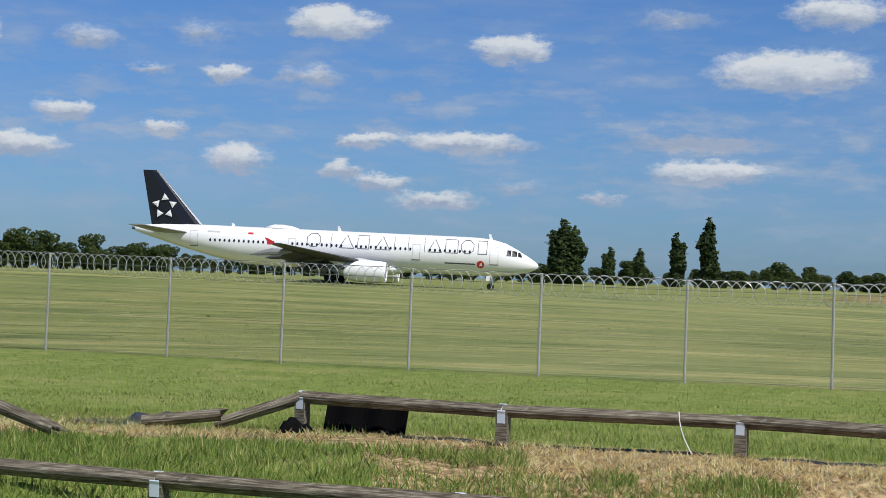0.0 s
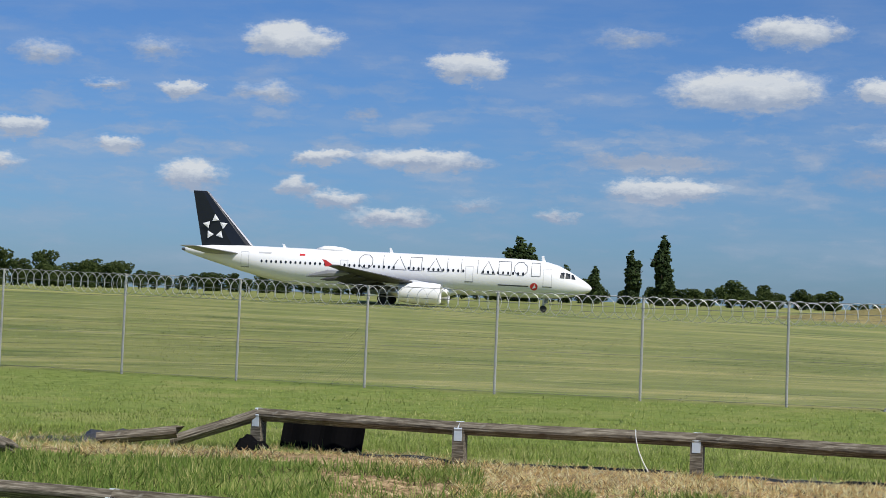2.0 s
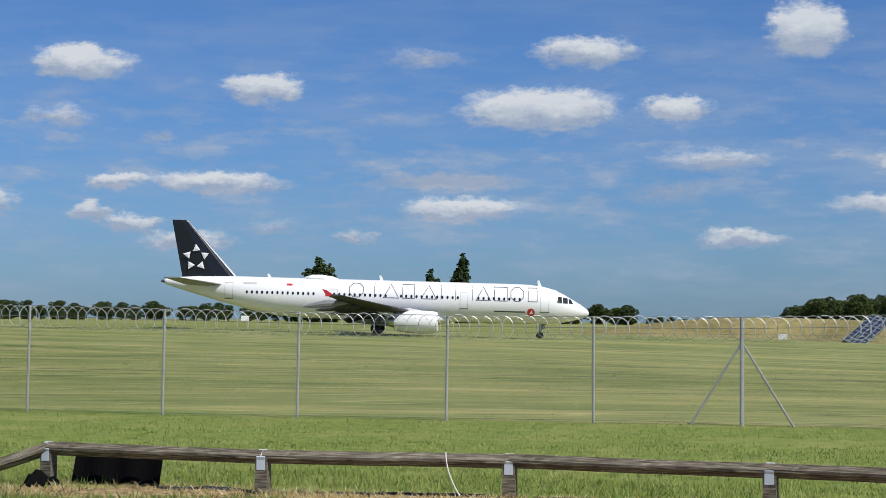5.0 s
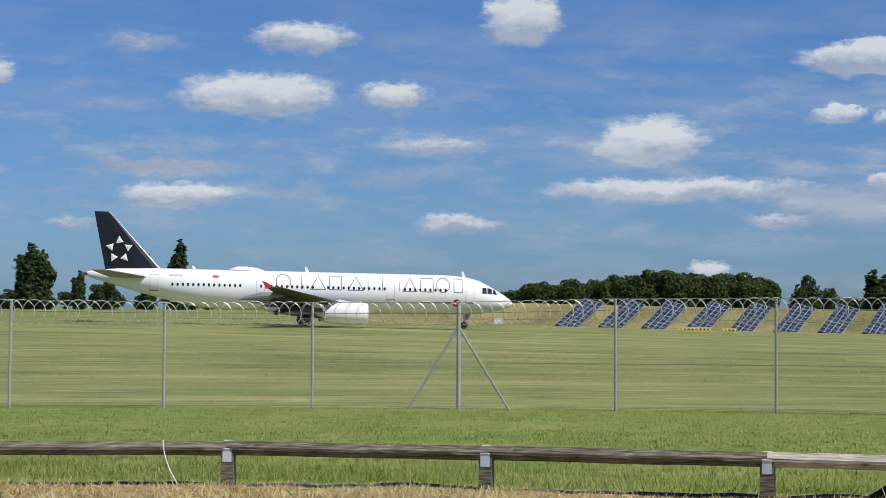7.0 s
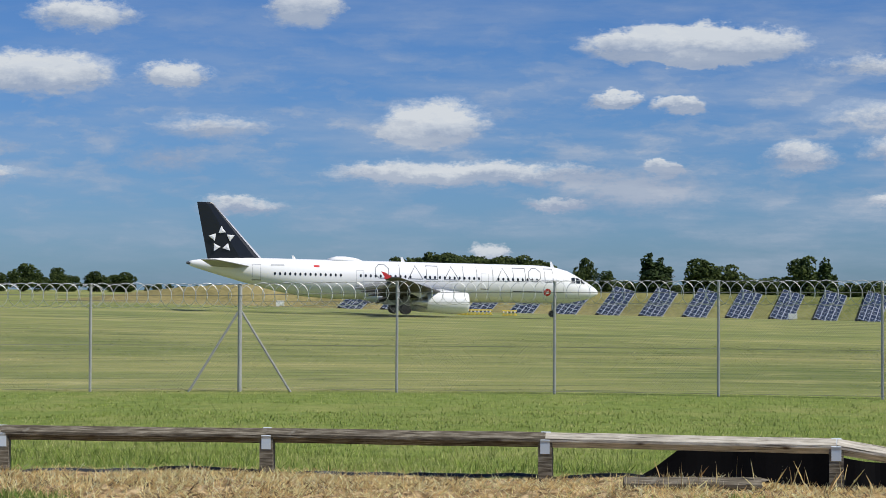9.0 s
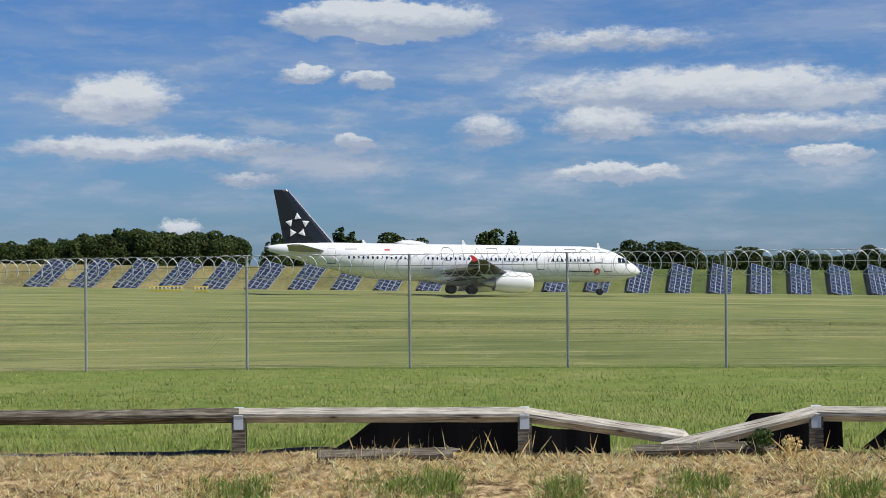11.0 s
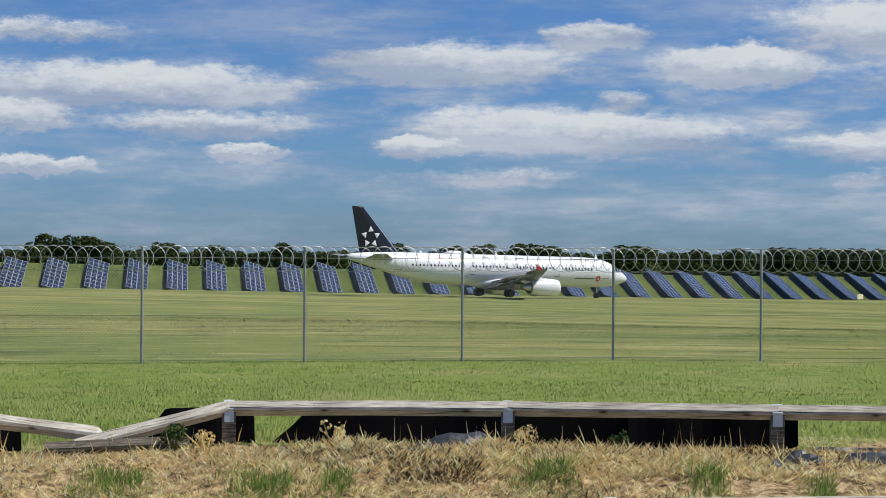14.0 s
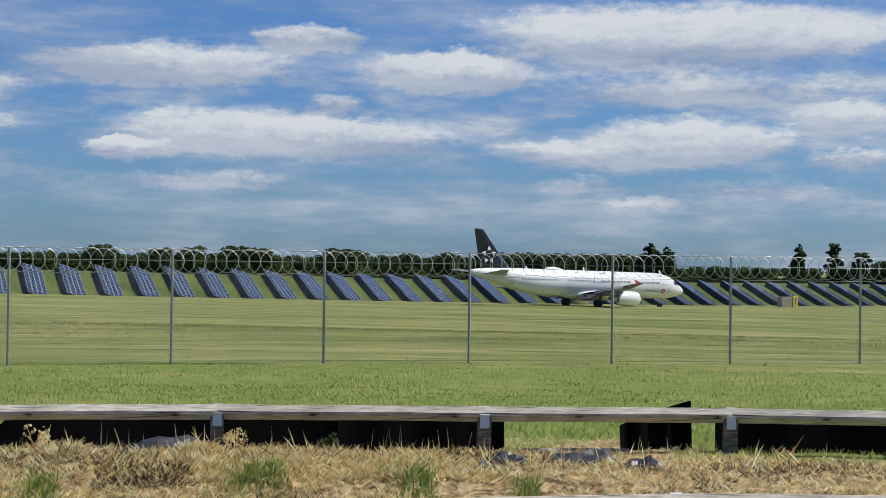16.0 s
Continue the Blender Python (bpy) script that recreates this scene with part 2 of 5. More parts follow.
def field_blade_material():
    """Cut stubble standing on the field, coloured like the ground that it grows from."""
    k = Mat("field_stubble", 0.8, 0, 0.2)
    p = k.world_pos()
    flat = k.node("ShaderNodeVectorMath")
    flat.operation = "MULTIPLY"
    flat.inputs[1].default_value = (1, 1, 0)
    d = k.node("ShaderNodeVectorMath")
    d.operation = "LENGTH"
    k.link(p, flat.inputs[0]), k.link(flat.outputs["Vector"], d.inputs[0])
    sp = k.node("ShaderNodeSeparateXYZ")
    k.link(p, sp.inputs[0])
    c = mown_color(k, p, d.outputs["Value"], k.math("ARCTAN2", sp.outputs[0], sp.outputs[1]))
    var = k.ramp(k.island(), ((0.0, (0.62, 0.66, 0.58)), (0.5, (1.0, 1.0, 1.0)), (1.0, (1.45, 1.40, 1.42))))
    c = k.mix(1.0, c, var, "MULTIPLY")
    c = k.mix(1.0, c, (1.1, 1.1, 1.1), "MULTIPLY")
    return k.color(c).thin(c, 0.45).m


def ground_material():
    k = Mat("field_grass", 0.95, 0, 0.15)
    p = k.world_pos()
    d = k.node("ShaderNodeVectorMath")
    d.operation = "LENGTH"
    flat = k.node("ShaderNodeVectorMath")
    flat.operation = "MULTIPLY"
    flat.inputs[1].default_value = (1, 1, 0)
    k.link(p, flat.inputs[0]), k.link(flat.outputs["Vector"], d.inputs[0])
    r = d.outputs["Value"]
    # mown field beyond the fence: swaths of cut hay run round the bend of the fence
    sep_p = k.node("ShaderNodeSeparateXYZ")
    k.link(p, sep_p.inputs[0])
    ang = k.math("ARCTAN2", sep_p.outputs[0], sep_p.outputs[1])
    blot = k.noise(0.05, 5, vec=p)
    speck = k.noise(2.5, 6, vec=p, rough=0.7)
    mown = mown_color(k, p, r, ang)
    mown = k.mix(0.15, mown, k.ramp(speck, ((0.3, (0.07, 0.09, 0.024)), (0.7, (0.3, 0.3, 0.12)))))
    lush = k.noise(0.35, 5, vec=p, rough=0.65)
    green = k.ramp(speck, ((0.28, (0.085, 0.125, 0.026)), (0.5, (0.16, 0.21, 0.045)), (0.72, (0.24, 0.275, 0.08))))
    green = k.mix(k.math("MULTIPLY", k.math("SUBTRACT", lush, 0.50), 4.0, True), green, (0.27, 0.27, 0.095))
    azd = k.math("MULTIPLY", ang, 57.296)
    rail_r = k.math("ADD", 20.45, k.math("MULTIPLY", k.math("MAXIMUM", k.math("SUBTRACT", 25.0, azd), 0.0), 0.085))
    edge = k.math("ADD", k.math("SUBTRACT", r, k.math("MULTIPLY", k.math("MAXIMUM", k.math("SUBTRACT", 12.0, azd), 0.0), 0.3)), k.math("MULTIPLY", blot, 3.0))
    grass = k.mix(k.math("MULTIPLY", k.math("SUBTRACT", edge, 38.3), 0.7, True), green, mown)
    # cut straw and bare litter along the timber rails
    patch = k.noise(0.55, 5, vec=p)
    straw = k.ramp(k.noise(7.0, 6, vec=p, rough=0.75), ((0.36, (0.04, 0.027, 0.014)), (0.47, (0.25, 0.17, 0.082)), (0.62, (0.58, 0.44, 0.25))))
    s_in = k.math("ADD", k.math("SUBTRACT", rail_r, r), k.math("MULTIPLY", k.math("SUBTRACT", patch, 0.42), 1.6))
    gap = k.math("SUBTRACT", 1.0, k.math("MULTIPLY", k.math("ABSOLUTE", k.math("SUBTRACT", azd, 65.0)), 0.4), True)
    s_in = k.math("ADD", s_in, k.math("MULTIPLY", gap, 2.2))
    # left of the broken end the strip between the rails is green
    lawn = k.math("MULTIPLY", k.math("SUBTRACT", -1.0, azd), 0.4, True)
    inner = k.math("MAXIMUM", k.math("SUBTRACT", k.math("SUBTRACT", rail_r, 0.9), r), 0.0)
    s_in = k.math("SUBTRACT", s_in, k.math("MULTIPLY", lawn, k.math("MULTIPLY", inner, 3.0)))
    s_in = k.math("SUBTRACT", s_in, k.math("MULTIPLY", k.math("MAXIMUM", k.math("SUBTRACT", 15.4, r), 0.0), 2.0))
    s_fac = k.math("MULTIPLY", s_in, 3.0, True)
    k.color(k.mix(s_fac, grass, straw))
    return k.bump(speck, 0.04, 0.8).m


def wood_material(name, pale):
    k = Mat(name, 0.85, 0, 0.2)
    grain = k.noise(6.0, 6, (0.6, 9, 9), rough=0.65)
    stain = k.noise(1.4, 4)
    c = k.ramp(grain, ((0.30, (0.15, 0.13, 0.10)), (0.44, (0.48, 0.44, 0.365)), (0.64, (0.76, 0.715, 0.62))) if pale else ((0.32, (0.028, 0.021, 0.015)), (0.47, (0.115, 0.098, 0.071)), (0.66, (0.37, 0.335, 0.265))))
    c = k.mix(k.math("MULTIPLY", k.math("SUBTRACT", stain, 0.48 if pale else 0.42), 2.2, True), c, (0.20, 0.175, 0.135) if pale else (0.075, 0.062, 0.046), "MIX")
    c = k.mix(k.math("MULTIPLY", k.random(), 0.15), c, (0.26, 0.23, 0.18))
    # drying cracks along the grain and dark knots
    crack = k.noise(3.0, 3, (0.5, 14, 14), rough=0.5)
    c = k.mix(k.math("MULTIPLY", k.math("MULTIPLY", k.math("SUBTRACT", crack, 0.60), 14.0, True), 0.8), c, (0.03, 0.024, 0.018))
    knot = k.node("ShaderNodeTexVoronoi")
    knot.inputs["Scale"].default_value = 1.0
    stretch = k.node("ShaderNodeMapping")
    stretch.inputs["Scale"].default_value = (2.2, 5.0, 5.0)
    k.link(k.pos, stretch.inputs["Vector"]), k.link(stretch.outputs[0], knot.inputs["Vector"])
    c = k.mix(k.math("MULTIPLY", k.math("SUBTRACT", 0.16, knot.outputs["Distance"]), 9.0, True), c, (0.06, 0.042, 0.028))
    lichen = k.noise(5.0, 3)
    c = k.mix(k.math("MULTIPLY", k.math("SUBTRACT", lichen, 0.68), 5.0, True), c, (0.40, 0.39, 0.34))
    return k.color(c).bump(grain, 0.006, 0.7).m


def leaf_material(name, dark, light):
    k = Mat(name, 0.8, 0, 0.2)
    c = k.mix(k.island(), dark, light)
    c = k.mix(k.math("MULTIPLY", k.random(), 0.35), c, tuple(0.55 * v for v in dark))
    return k.color(c).thin(c, 0.3).m


def blade_material(name, stops, gain):
    k = Mat(name, 0.75, 0, 0.2)
    patch = k.noise(0.5, 4, vec=k.world_pos())
    f = k.math("ADD", k.math("MULTIPLY", k.island(), 0.65), k.math("MULTIPLY", patch, 0.45))
    c = k.ramp(f, [(p, tuple(min(0.92, gain * v) for v in col)) for p, col in stops])
    return k.color(c).thin(c).m


def bank_material():
    """Bank grass: parched at its western end, green further on."""
    k = Mat("bank_grass", 0.95, 0, 0.1)
    p = k.world_pos()
    sp = k.node("ShaderNodeSeparateXYZ")
    k.link(p, sp.inputs[0])
    f = k.math("ADD", k.math("MULTIPLY", k.noise(0.12, 4, vec=p), 0.5), k.math("MULTIPLY", k.noise(1.4, 5, vec=p), 0.5))
    dry = k.ramp(f, ((0.35, (0.14, 0.125, 0.05)), (0.65, (0.32, 0.27, 0.12))))
    lush = k.ramp(f, ((0.35, (0.055, 0.085, 0.022)), (0.65, (0.15, 0.18, 0.05))))
    east = k.math("MULTIPLY", k.math("SUBTRACT", sp.outputs[0], 100.0), 1 / 70, True)
    return k.color(k.mix(east, dry, lush)).m


M_GROUND = ground_material()
M_STUBBLE = field_blade_material()
M_WOOD = wood_material("weathered_wood", 0.0)
M_PALEWOOD = wood_material("sun_bleached_wood", 1.0)
M_BANK = bank_material()
M_STEEL = spotted("galvanised_steel", (0.27, 0.275, 0.27), (0.52, 0.52, 0.51), 6.0, 0.75, 0.0, 0.2, 60)
M_WIRE = spotted("fence_wire", (0.13, 0.14, 0.13), (0.27, 0.28, 0.27), 2.0, 0.5, 0.4)
M_BARB = spotted("razor_wire", (0.50, 0.51, 0.50), (0.78, 0.78, 0.76), 2.0, 0.4, 0.4)
M_STRAP = spotted("zinc_strap", (0.52, 0.60, 0.67), (0.70, 0.77, 0.83), 9.0, 0.5, 0.15)
M_BLACK = spotted("black_rubber_sheet", (0.003, 0.003, 0.0035), (0.006, 0.006, 0.007), 3.0, 0.9, 0, 0.05, 30, 0.004)
M_LINER = spotted("torn_black_liner", (0.02, 0.022, 0.026), (0.06, 0.065, 0.075), 5.0, 0.45, 0, 0.5, 30, 0.01)
M_WHITE = spotted("aircraft_white_paint", (0.80, 0.81, 0.82), (0.86, 0.86, 0.865), 0.25, 0.28, 0, 0.5, 3)
M_GREYP = spotted("aircraft_grey_paint", (0.20, 0.205, 0.215), (0.27, 0.275, 0.285), 0.4, 0.4, 0, 0.5, 4)
# wing grey darkened so that its colour holds the underside's shade
M_WINGSHADE = spotted("shaded_wing_paint", (0.055, 0.055, 0.06), (0.10, 0.10, 0.105), 0.4, 0.5, 0, 0.3, 4)
M_FIN = spotted("aircraft_black_paint", (0.008, 0.009, 0.013), (0.014, 0.016, 0.022), 0.5, 0.3, 0, 0.5, 5)
M_RED = spotted("aircraft_red_paint", (0.50, 0.02, 0.03), (0.62, 0.05, 0.05), 1.0, 0.35)
M_MARK = spotted("dark_marking", (0.05, 0.055, 0.065), (0.09, 0.095, 0.11), 1.0, 0.4)
M_TITLE = spotted("grey_lettering_paint", (0.13, 0.14, 0.16), (0.19, 0.20, 0.22), 1.0, 0.4)
M_SEAM = spotted("door_seam", (0.45, 0.46, 0.48), (0.55, 0.56, 0.58), 1.0, 0.5)
M_PANE = spotted("dark_window_glass", (0.015, 0.018, 0.022), (0.03, 0.035, 0.04), 2.0, 0.12)
M_TYRE = spotted("tyre_rubber", (0.012, 0.012, 0.012), (0.03, 0.03, 0.03), 3.0, 0.8)
M_METAL = spotted("bare_metal", (0.45, 0.45, 0.46), (0.62, 0.62, 0.63), 2.0, 0.3, 0.8)
M_YELLOW = spotted("yellow_paint", (0.70, 0.50, 0.03), (0.80, 0.60, 0.08), 1.0, 0.5)
M_CREAM = spotted("pale_yellow_board", (0.82, 0.74, 0.42), (0.88, 0.82, 0.55), 1.0, 0.5)
M_SIGN = spotted("white_board", (0.74, 0.74, 0.72), (0.84, 0.84, 0.82), 1.0, 0.5)
M_CONC = spotted("concrete_block", (0.30, 0.27, 0.22), (0.42, 0.38, 0.30), 1.0, 0.9)
M_BARK = spotted("tree_bark", (0.05, 0.04, 0.03), (0.11, 0.09, 0.07), 0.8, 0.95)
M_LEAF = leaf_material("broad_leaf", (0.022, 0.042, 0.012), (0.125, 0.165, 0.048))
M_DARKLEAF = leaf_material("dark_leaf", (0.018, 0.036, 0.013), (0.085, 0.125, 0.04))
M_BLADE = blade_material("grass_blade", ((0.15, (0.12, 0.17, 0.035)), (0.45, (0.19, 0.255, 0.055)), (0.7, (0.27, 0.32, 0.09)), (0.95, (0.46, 0.44, 0.22))), 1.5)
M_LUSH = blade_material("lush_grass_blade", ((0.15, (0.055, 0.095, 0.02)), (0.45, (0.105, 0.17, 0.036)), (0.7, (0.17, 0.235, 0.055)), (0.95, (0.40, 0.37, 0.17))), 1.6)
M_STRAW = blade_material("straw_blade", ((0.1, (0.20, 0.135, 0.06)), (0.4, (0.46, 0.335, 0.16)), (0.7, (0.64, 0.50, 0.28)), (0.95, (0.78, 0.66, 0.43))), 1.75)
M_LITTER = blade_material("rotten_stalk", ((0.2, (0.03, 0.022, 0.015)), (0.6, (0.10, 0.07, 0.045)), (0.9, (0.2, 0.15, 0.09))), 1.2)
M_SHRUB = leaf_material("weed_leaf", (0.03, 0.06, 0.015), (0.11, 0.17, 0.05))


def solar_material():
    k = Mat("solar_cells", 0.2, 0, 0.8)
    br = k.node("ShaderNodeTexBrick")
    br.offset = 0.0
    br.inputs["Scale"].default_value = 1.0
    br.inputs["Brick Width"].default_value, br.inputs["Row Height"].default_value = 0.72, 1.05
    br.inputs["Mortar Size"].default_value = 0.05
    br.inputs["Color1"].default_value, br.inputs["Color2"].default_value = (0.018, 0.023, 0.036, 1), (0.034, 0.042, 0.062, 1)
    br.inputs["Mortar"].default_value = (0.36, 0.38, 0.42, 1)
    k.link(k.pos, br.inputs["Vector"])
    k.color(k.mix(k.math("MULTIPLY", k.noise(0.8, 3), 0.4), br.outputs["Color"], (0.035, 0.042, 0.058)))
    return k.m


M_SOLAR = solar_material()
# near-black colour that carries the shade behind the panels
M_BACKSHADE = spotted("panel_back_shade", (0.010, 0.011, 0.014), (0.028, 0.03, 0.034), 2.0, 0.7)


# ---- mesh helpers ----
def part(name, bm, material, parent=None, label="", shade=False):
    me = bpy.data.meshes.new(name)
    bm.to_mesh(me)
    bm.free()
    me.materials.append(material)
    if shade:
        me.polygons.foreach_set("use_smooth", [True] * len(me.polygons))
    ob = new(name, me)
    if parent is not None:
        ob.parent = parent
    return tagged(ob, label)


def thing(name, m, label, category, group="", kind=""):
    ob = new(name)
    ob.matrix_basis = m
    return tagged(ob, label, category, group, kind)


def raw(name, verts, faces, material, parent=None, label=""):
    me = bpy.data.meshes.new(name)
    me.from_pydata(verts, [], faces)
    me.materials.append(material)
    ob = new(name, me)
    if parent is not None:
        ob.parent = parent
    return tagged(ob, label)


def box(bm, m, sx, sy, sz, bevel=0.0):
    r = bmesh.ops.create_cube(bm, size=1.0, matrix=m @ Matrix.Diagonal((sx, sy, sz, 1)))
    if bevel:
        es = list({e for v in r["verts"] for e in v.link_edges})
        bmesh.ops.bevel(bm, geom=es, offset=bevel, segments=1, affect="EDGES")


def rod(bm, a, b, r, sides=8, r2=None):
    a, b = Vector(a), Vector(b)
    d = b - a
    m = Matrix.Translation((a + b) / 2) @ d.to_track_quat("Z", "Y").to_matrix().to_4x4()
    bmesh.ops.create_cone(bm, cap_ends=True, segments=sides, radius1=r, radius2=r if r2 is None else r2, depth=d.length, matrix=m)


def loft(bm, rings, close=True, cap=True):
    """Rings of points joined into a skin."""
    vs = [[bm.verts.new(p) for p in ring] for ring in rings]
    n = len(vs[0])
    for a, b in zip(vs, vs[1:]):
        for i in range(n if close else n - 1):
            j = (i + 1) % n
            bm.faces.new((a[i], a[j], b[j], b[i]))
    if cap:
        bm.faces.new(vs[0][::-1])
        bm.faces.new(vs[-1])
    bmesh.ops.recalc_face_normals(bm, faces=bm.faces)


def prism(bm, outline, y0, y1):
    """A flat plate: an outline in x and z, between two values of y."""
    loft(bm, [[(x, y0, z) for x, z in outline], [(x, y1, z) for x, z in outline]])


# ---- ground ----
ROW_AZ, ROW_P = 26.0, 250.0


def along(x, y):
    """Distance along and across the line of the solar panels."""
    s, c = math.sin(radians(ROW_AZ)), math.cos(radians(ROW_AZ))
    return x * c - y * s, x * s + y * c


FALL = ((-110, 1.49), (-76, 0.75), (-36, -0.1), (-11, -0.66), (20, -1.24), (60, -1.96), (106, -2.80), (161, -3.69), (219, -4.33), (262, -4.5))


def fall(q):
    """Height of the far field, which drops gently along the line of the panels."""
    if q <= FALL[0][0]:
        return FALL[0][1]
    for (a, u), (b, v) in zip(FALL, FALL[1:]):
        if q < b:
            return u + (v - u) * (q - a) / (b - a)
    return FALL[-1][1]


def ground_z(x, y):
    r = math.hypot(x, y)
    q, _ = along(x, y)
    far = fall(q)
    z = far * smooth(42, 125, r) - 0.30 * smooth(19.2, 16.2, r)
    if r < 34:
        z += 0.05 * noise.noise((x * 0.45, y * 0.45, 0)) + 0.03 * noise.noise((x * 1.7, y * 1.7, 3))
        near = smooth(20.2, 19.2, r) * smooth(14.5, 17.0, r)
        az = math.degrees(math.atan2(x, y))
        mound = smooth(45, 49, az) * smooth(62, 58, az) * smooth(17.6, 19.0, r) * smooth(20.0, 19.5, r)
        z += near * (0.07 * noise.noise((x * 2.6, y * 2.6, 8)) + 0.035 * noise.noise((x * 7, y * 7, 2)) + mound * (0.07 + 0.16 * noise.noise((x * 1.3, y * 1.3, 5))))
    return z


def build_ground():
    radii, r = [0.6], 0.6
    while r < 4400:
        r *= 1.018 if 13 < r < 30 else 1.05
        radii.append(r)
    azs = [-24 + i * 0.5 for i in range(215)] + [83.5 + i * 4.0 for i in range(1, 64)]
    azs = [a for a in azs if a < 335.5]
    verts, faces = [], []
    for r in radii:
        for a in azs:
            x, y = at(a, r)
            verts.append((x, y, ground_z(x, y)))
    n = len(azs)
    for i in range(len(radii) - 1):
        for j in range(n):
            k = (j + 1) % n
            faces.append((i * n + j, (i + 1) * n + j, (i + 1) * n + k, i * n + k))
    verts.append((0.0, 0.0, ground_z(0.0, 0.0)))
    faces += [(len(verts) - 1, j, (j + 1) % n) for j in range(n)]
    ob = raw("ground", verts, faces, M_GROUND)
    ob.data.polygons.foreach_set("use_smooth", [True] * len(faces))
    tagged(ob, "mown airfield grass with pale hay swaths and straw by the rails", "ground", kind="structure")


build_ground()


def bank_scale(q):
    return 0.97 + 0.17 * smooth(-20, 140, q)


def bank_depth(q):
    return 1.2 + 0.55 * smooth(-20, 140, q)


def build_bank():
    """The low dry bank on which the solar panels lie."""
    verts, faces = [], []
    prof = ((-2.0, -0.35), (0.0, 0.0), (2.0, 0.85), (6.4, 2.85), (8.0, 3.15), (40.0, 3.15))
    n = len(prof)
    steps = [-75 + 5 * i for i in range(105)]
    s, c = math.sin(radians(ROW_AZ)), math.cos(radians(ROW_AZ))
    for q in steps:
        h = smooth(-75, -38, q)
        for a, z in prof:
            k = bank_scale(q)
            p = ROW_P + a * bank_depth(q)
            x, y = q * c + p * s, -q * s + p * c
            lump = 0.18 * noise.noise((q * 0.08, a * 0.3, 5))
            verts.append((x, y, ground_z(x, y) + (z * k + lump) * h - 0.3 * (1 - h)))
    for i in range(len(steps) - 1):
        for j in range(n - 1):
            faces.append((i * n + j, (i + 1) * n + j, (i + 1) * n + j + 1, i * n + j + 1))
    ob = raw("embankment", verts, faces, M_BANK)
    ob.data.polygons.foreach_set("use_smooth", [True] * len(faces))
    tagged(ob, "low grassy bank of dry yellow grass behind the taxiway", "bank", kind="structure")


build_bank()


# ---- solar panels ----
def build_panels():
    """Panels leaning on the bank: the face slopes up the bank and is tipped to the south."""
    first = thing("solar_panel", pose(0, 0, 0), "dark blue solar panel array tilted on a grassy bank", "solar panel", "row of solar panels")
    L, rise, w, lift, foot = 7.4, 3.15, 2.9, 0.8, 0.6
    bm = bmesh.new()
    low = Vector((0, -1.2, -1.2 * 3.15 / 7.4))
    a, b = Vector((0, 0, 0.12 + lift)) + low, Vector((w, 0, 0.12)) + low
    up = Vector((0, L, rise)) - low
    t = Vector((0, 0, -0.06))
    loft(bm, [[a, b, b + up, a + up], [a + t, b + t, b + up + t, a + up + t]])
    me = part("panel_face", bm, M_SOLAR, first)
    # solid dark wedge in place of the open, shaded frame at the back
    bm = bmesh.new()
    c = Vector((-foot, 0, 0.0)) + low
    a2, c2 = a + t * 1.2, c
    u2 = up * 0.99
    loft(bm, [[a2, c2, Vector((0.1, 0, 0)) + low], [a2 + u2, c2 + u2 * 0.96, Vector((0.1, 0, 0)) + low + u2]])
    part("back_shade", bm, M_BACKSHADE, first, "dark wedge coloured as the shade behind the array")
    for x, z in ((0.05, 0.12 + lift), (w - 0.05, 0.12)):
        for v in (0.04, 0.5, 0.96):
            bm = bmesh.new()
            p = Vector((x, L * v, rise * v))
            rod(bm, p + Vector((0, 0, -0.5)), p + Vector((0, 0, z - 0.04)), 0.04, 6)
            part("support_leg", bm, M_STEEL, first)
    s, c = math.sin(radians(ROW_AZ)), math.cos(radians(ROW_AZ))
    # bearings of the left foot of the panels, spaced evenly along the row
    q0 = ROW_P * math.tan(radians(20.12 - ROW_AZ))
    placed = 0
    for i in range(54):
        q = q0 + 5.83 * i
        x, y = q * c + ROW_P * s, -q * s + ROW_P * c
        m = pose(x, y, ground_z(x, y) - 0.06, 0, 0, -43.0)
        if placed == 0:
            ob = first
            ob.matrix_basis = m
        else:
            ob = copy_thing(first, m)
        k = bank_scale(q)
        ob.scale = (1.0, bank_depth(q), k)
        placed += 1


build_panels()


# ---- perimeter fence ----
FENCE = [(-15.6, 47.6), (-12.27, 45.2), (-8.55, 43.0), (-4.98, 41.0), (-0.92, 39.5), (3.22, 38.6), (7.85, 38.0), (12.42, 37.8), (16.97, 37.6),
         (21.84, 37.4), (26.75, 37.1), (31.8, 36.9), (36.72, 36.8), (41.6, 36.7), (46.6, 37.2), (51.51, 37.8), (56.2, 38.6), (60.73, 39.2), (65.17, 39.9), (68.8, 40.7), (72.7, 42.0), (76.6, 43.6)]
TOPS = ((-20, 2.42), (-12, 2.37), (3, 2.18), (9, 2.14), (17, 2.16), (22, 2.24), (40, 2.29), (80, 2.34))
LEAN = {1: 1.2, 2: 1.0, 3: 0.9, 4: 0.8, 5: 0.7, 6: 0.5}


def fence_top(az):
    for (a, u), (b, v) in zip(TOPS, TOPS[1:]):
        if az <= b:
            return u + (v - u) * (az - a) / (b - a)
    return TOPS[-1][1]


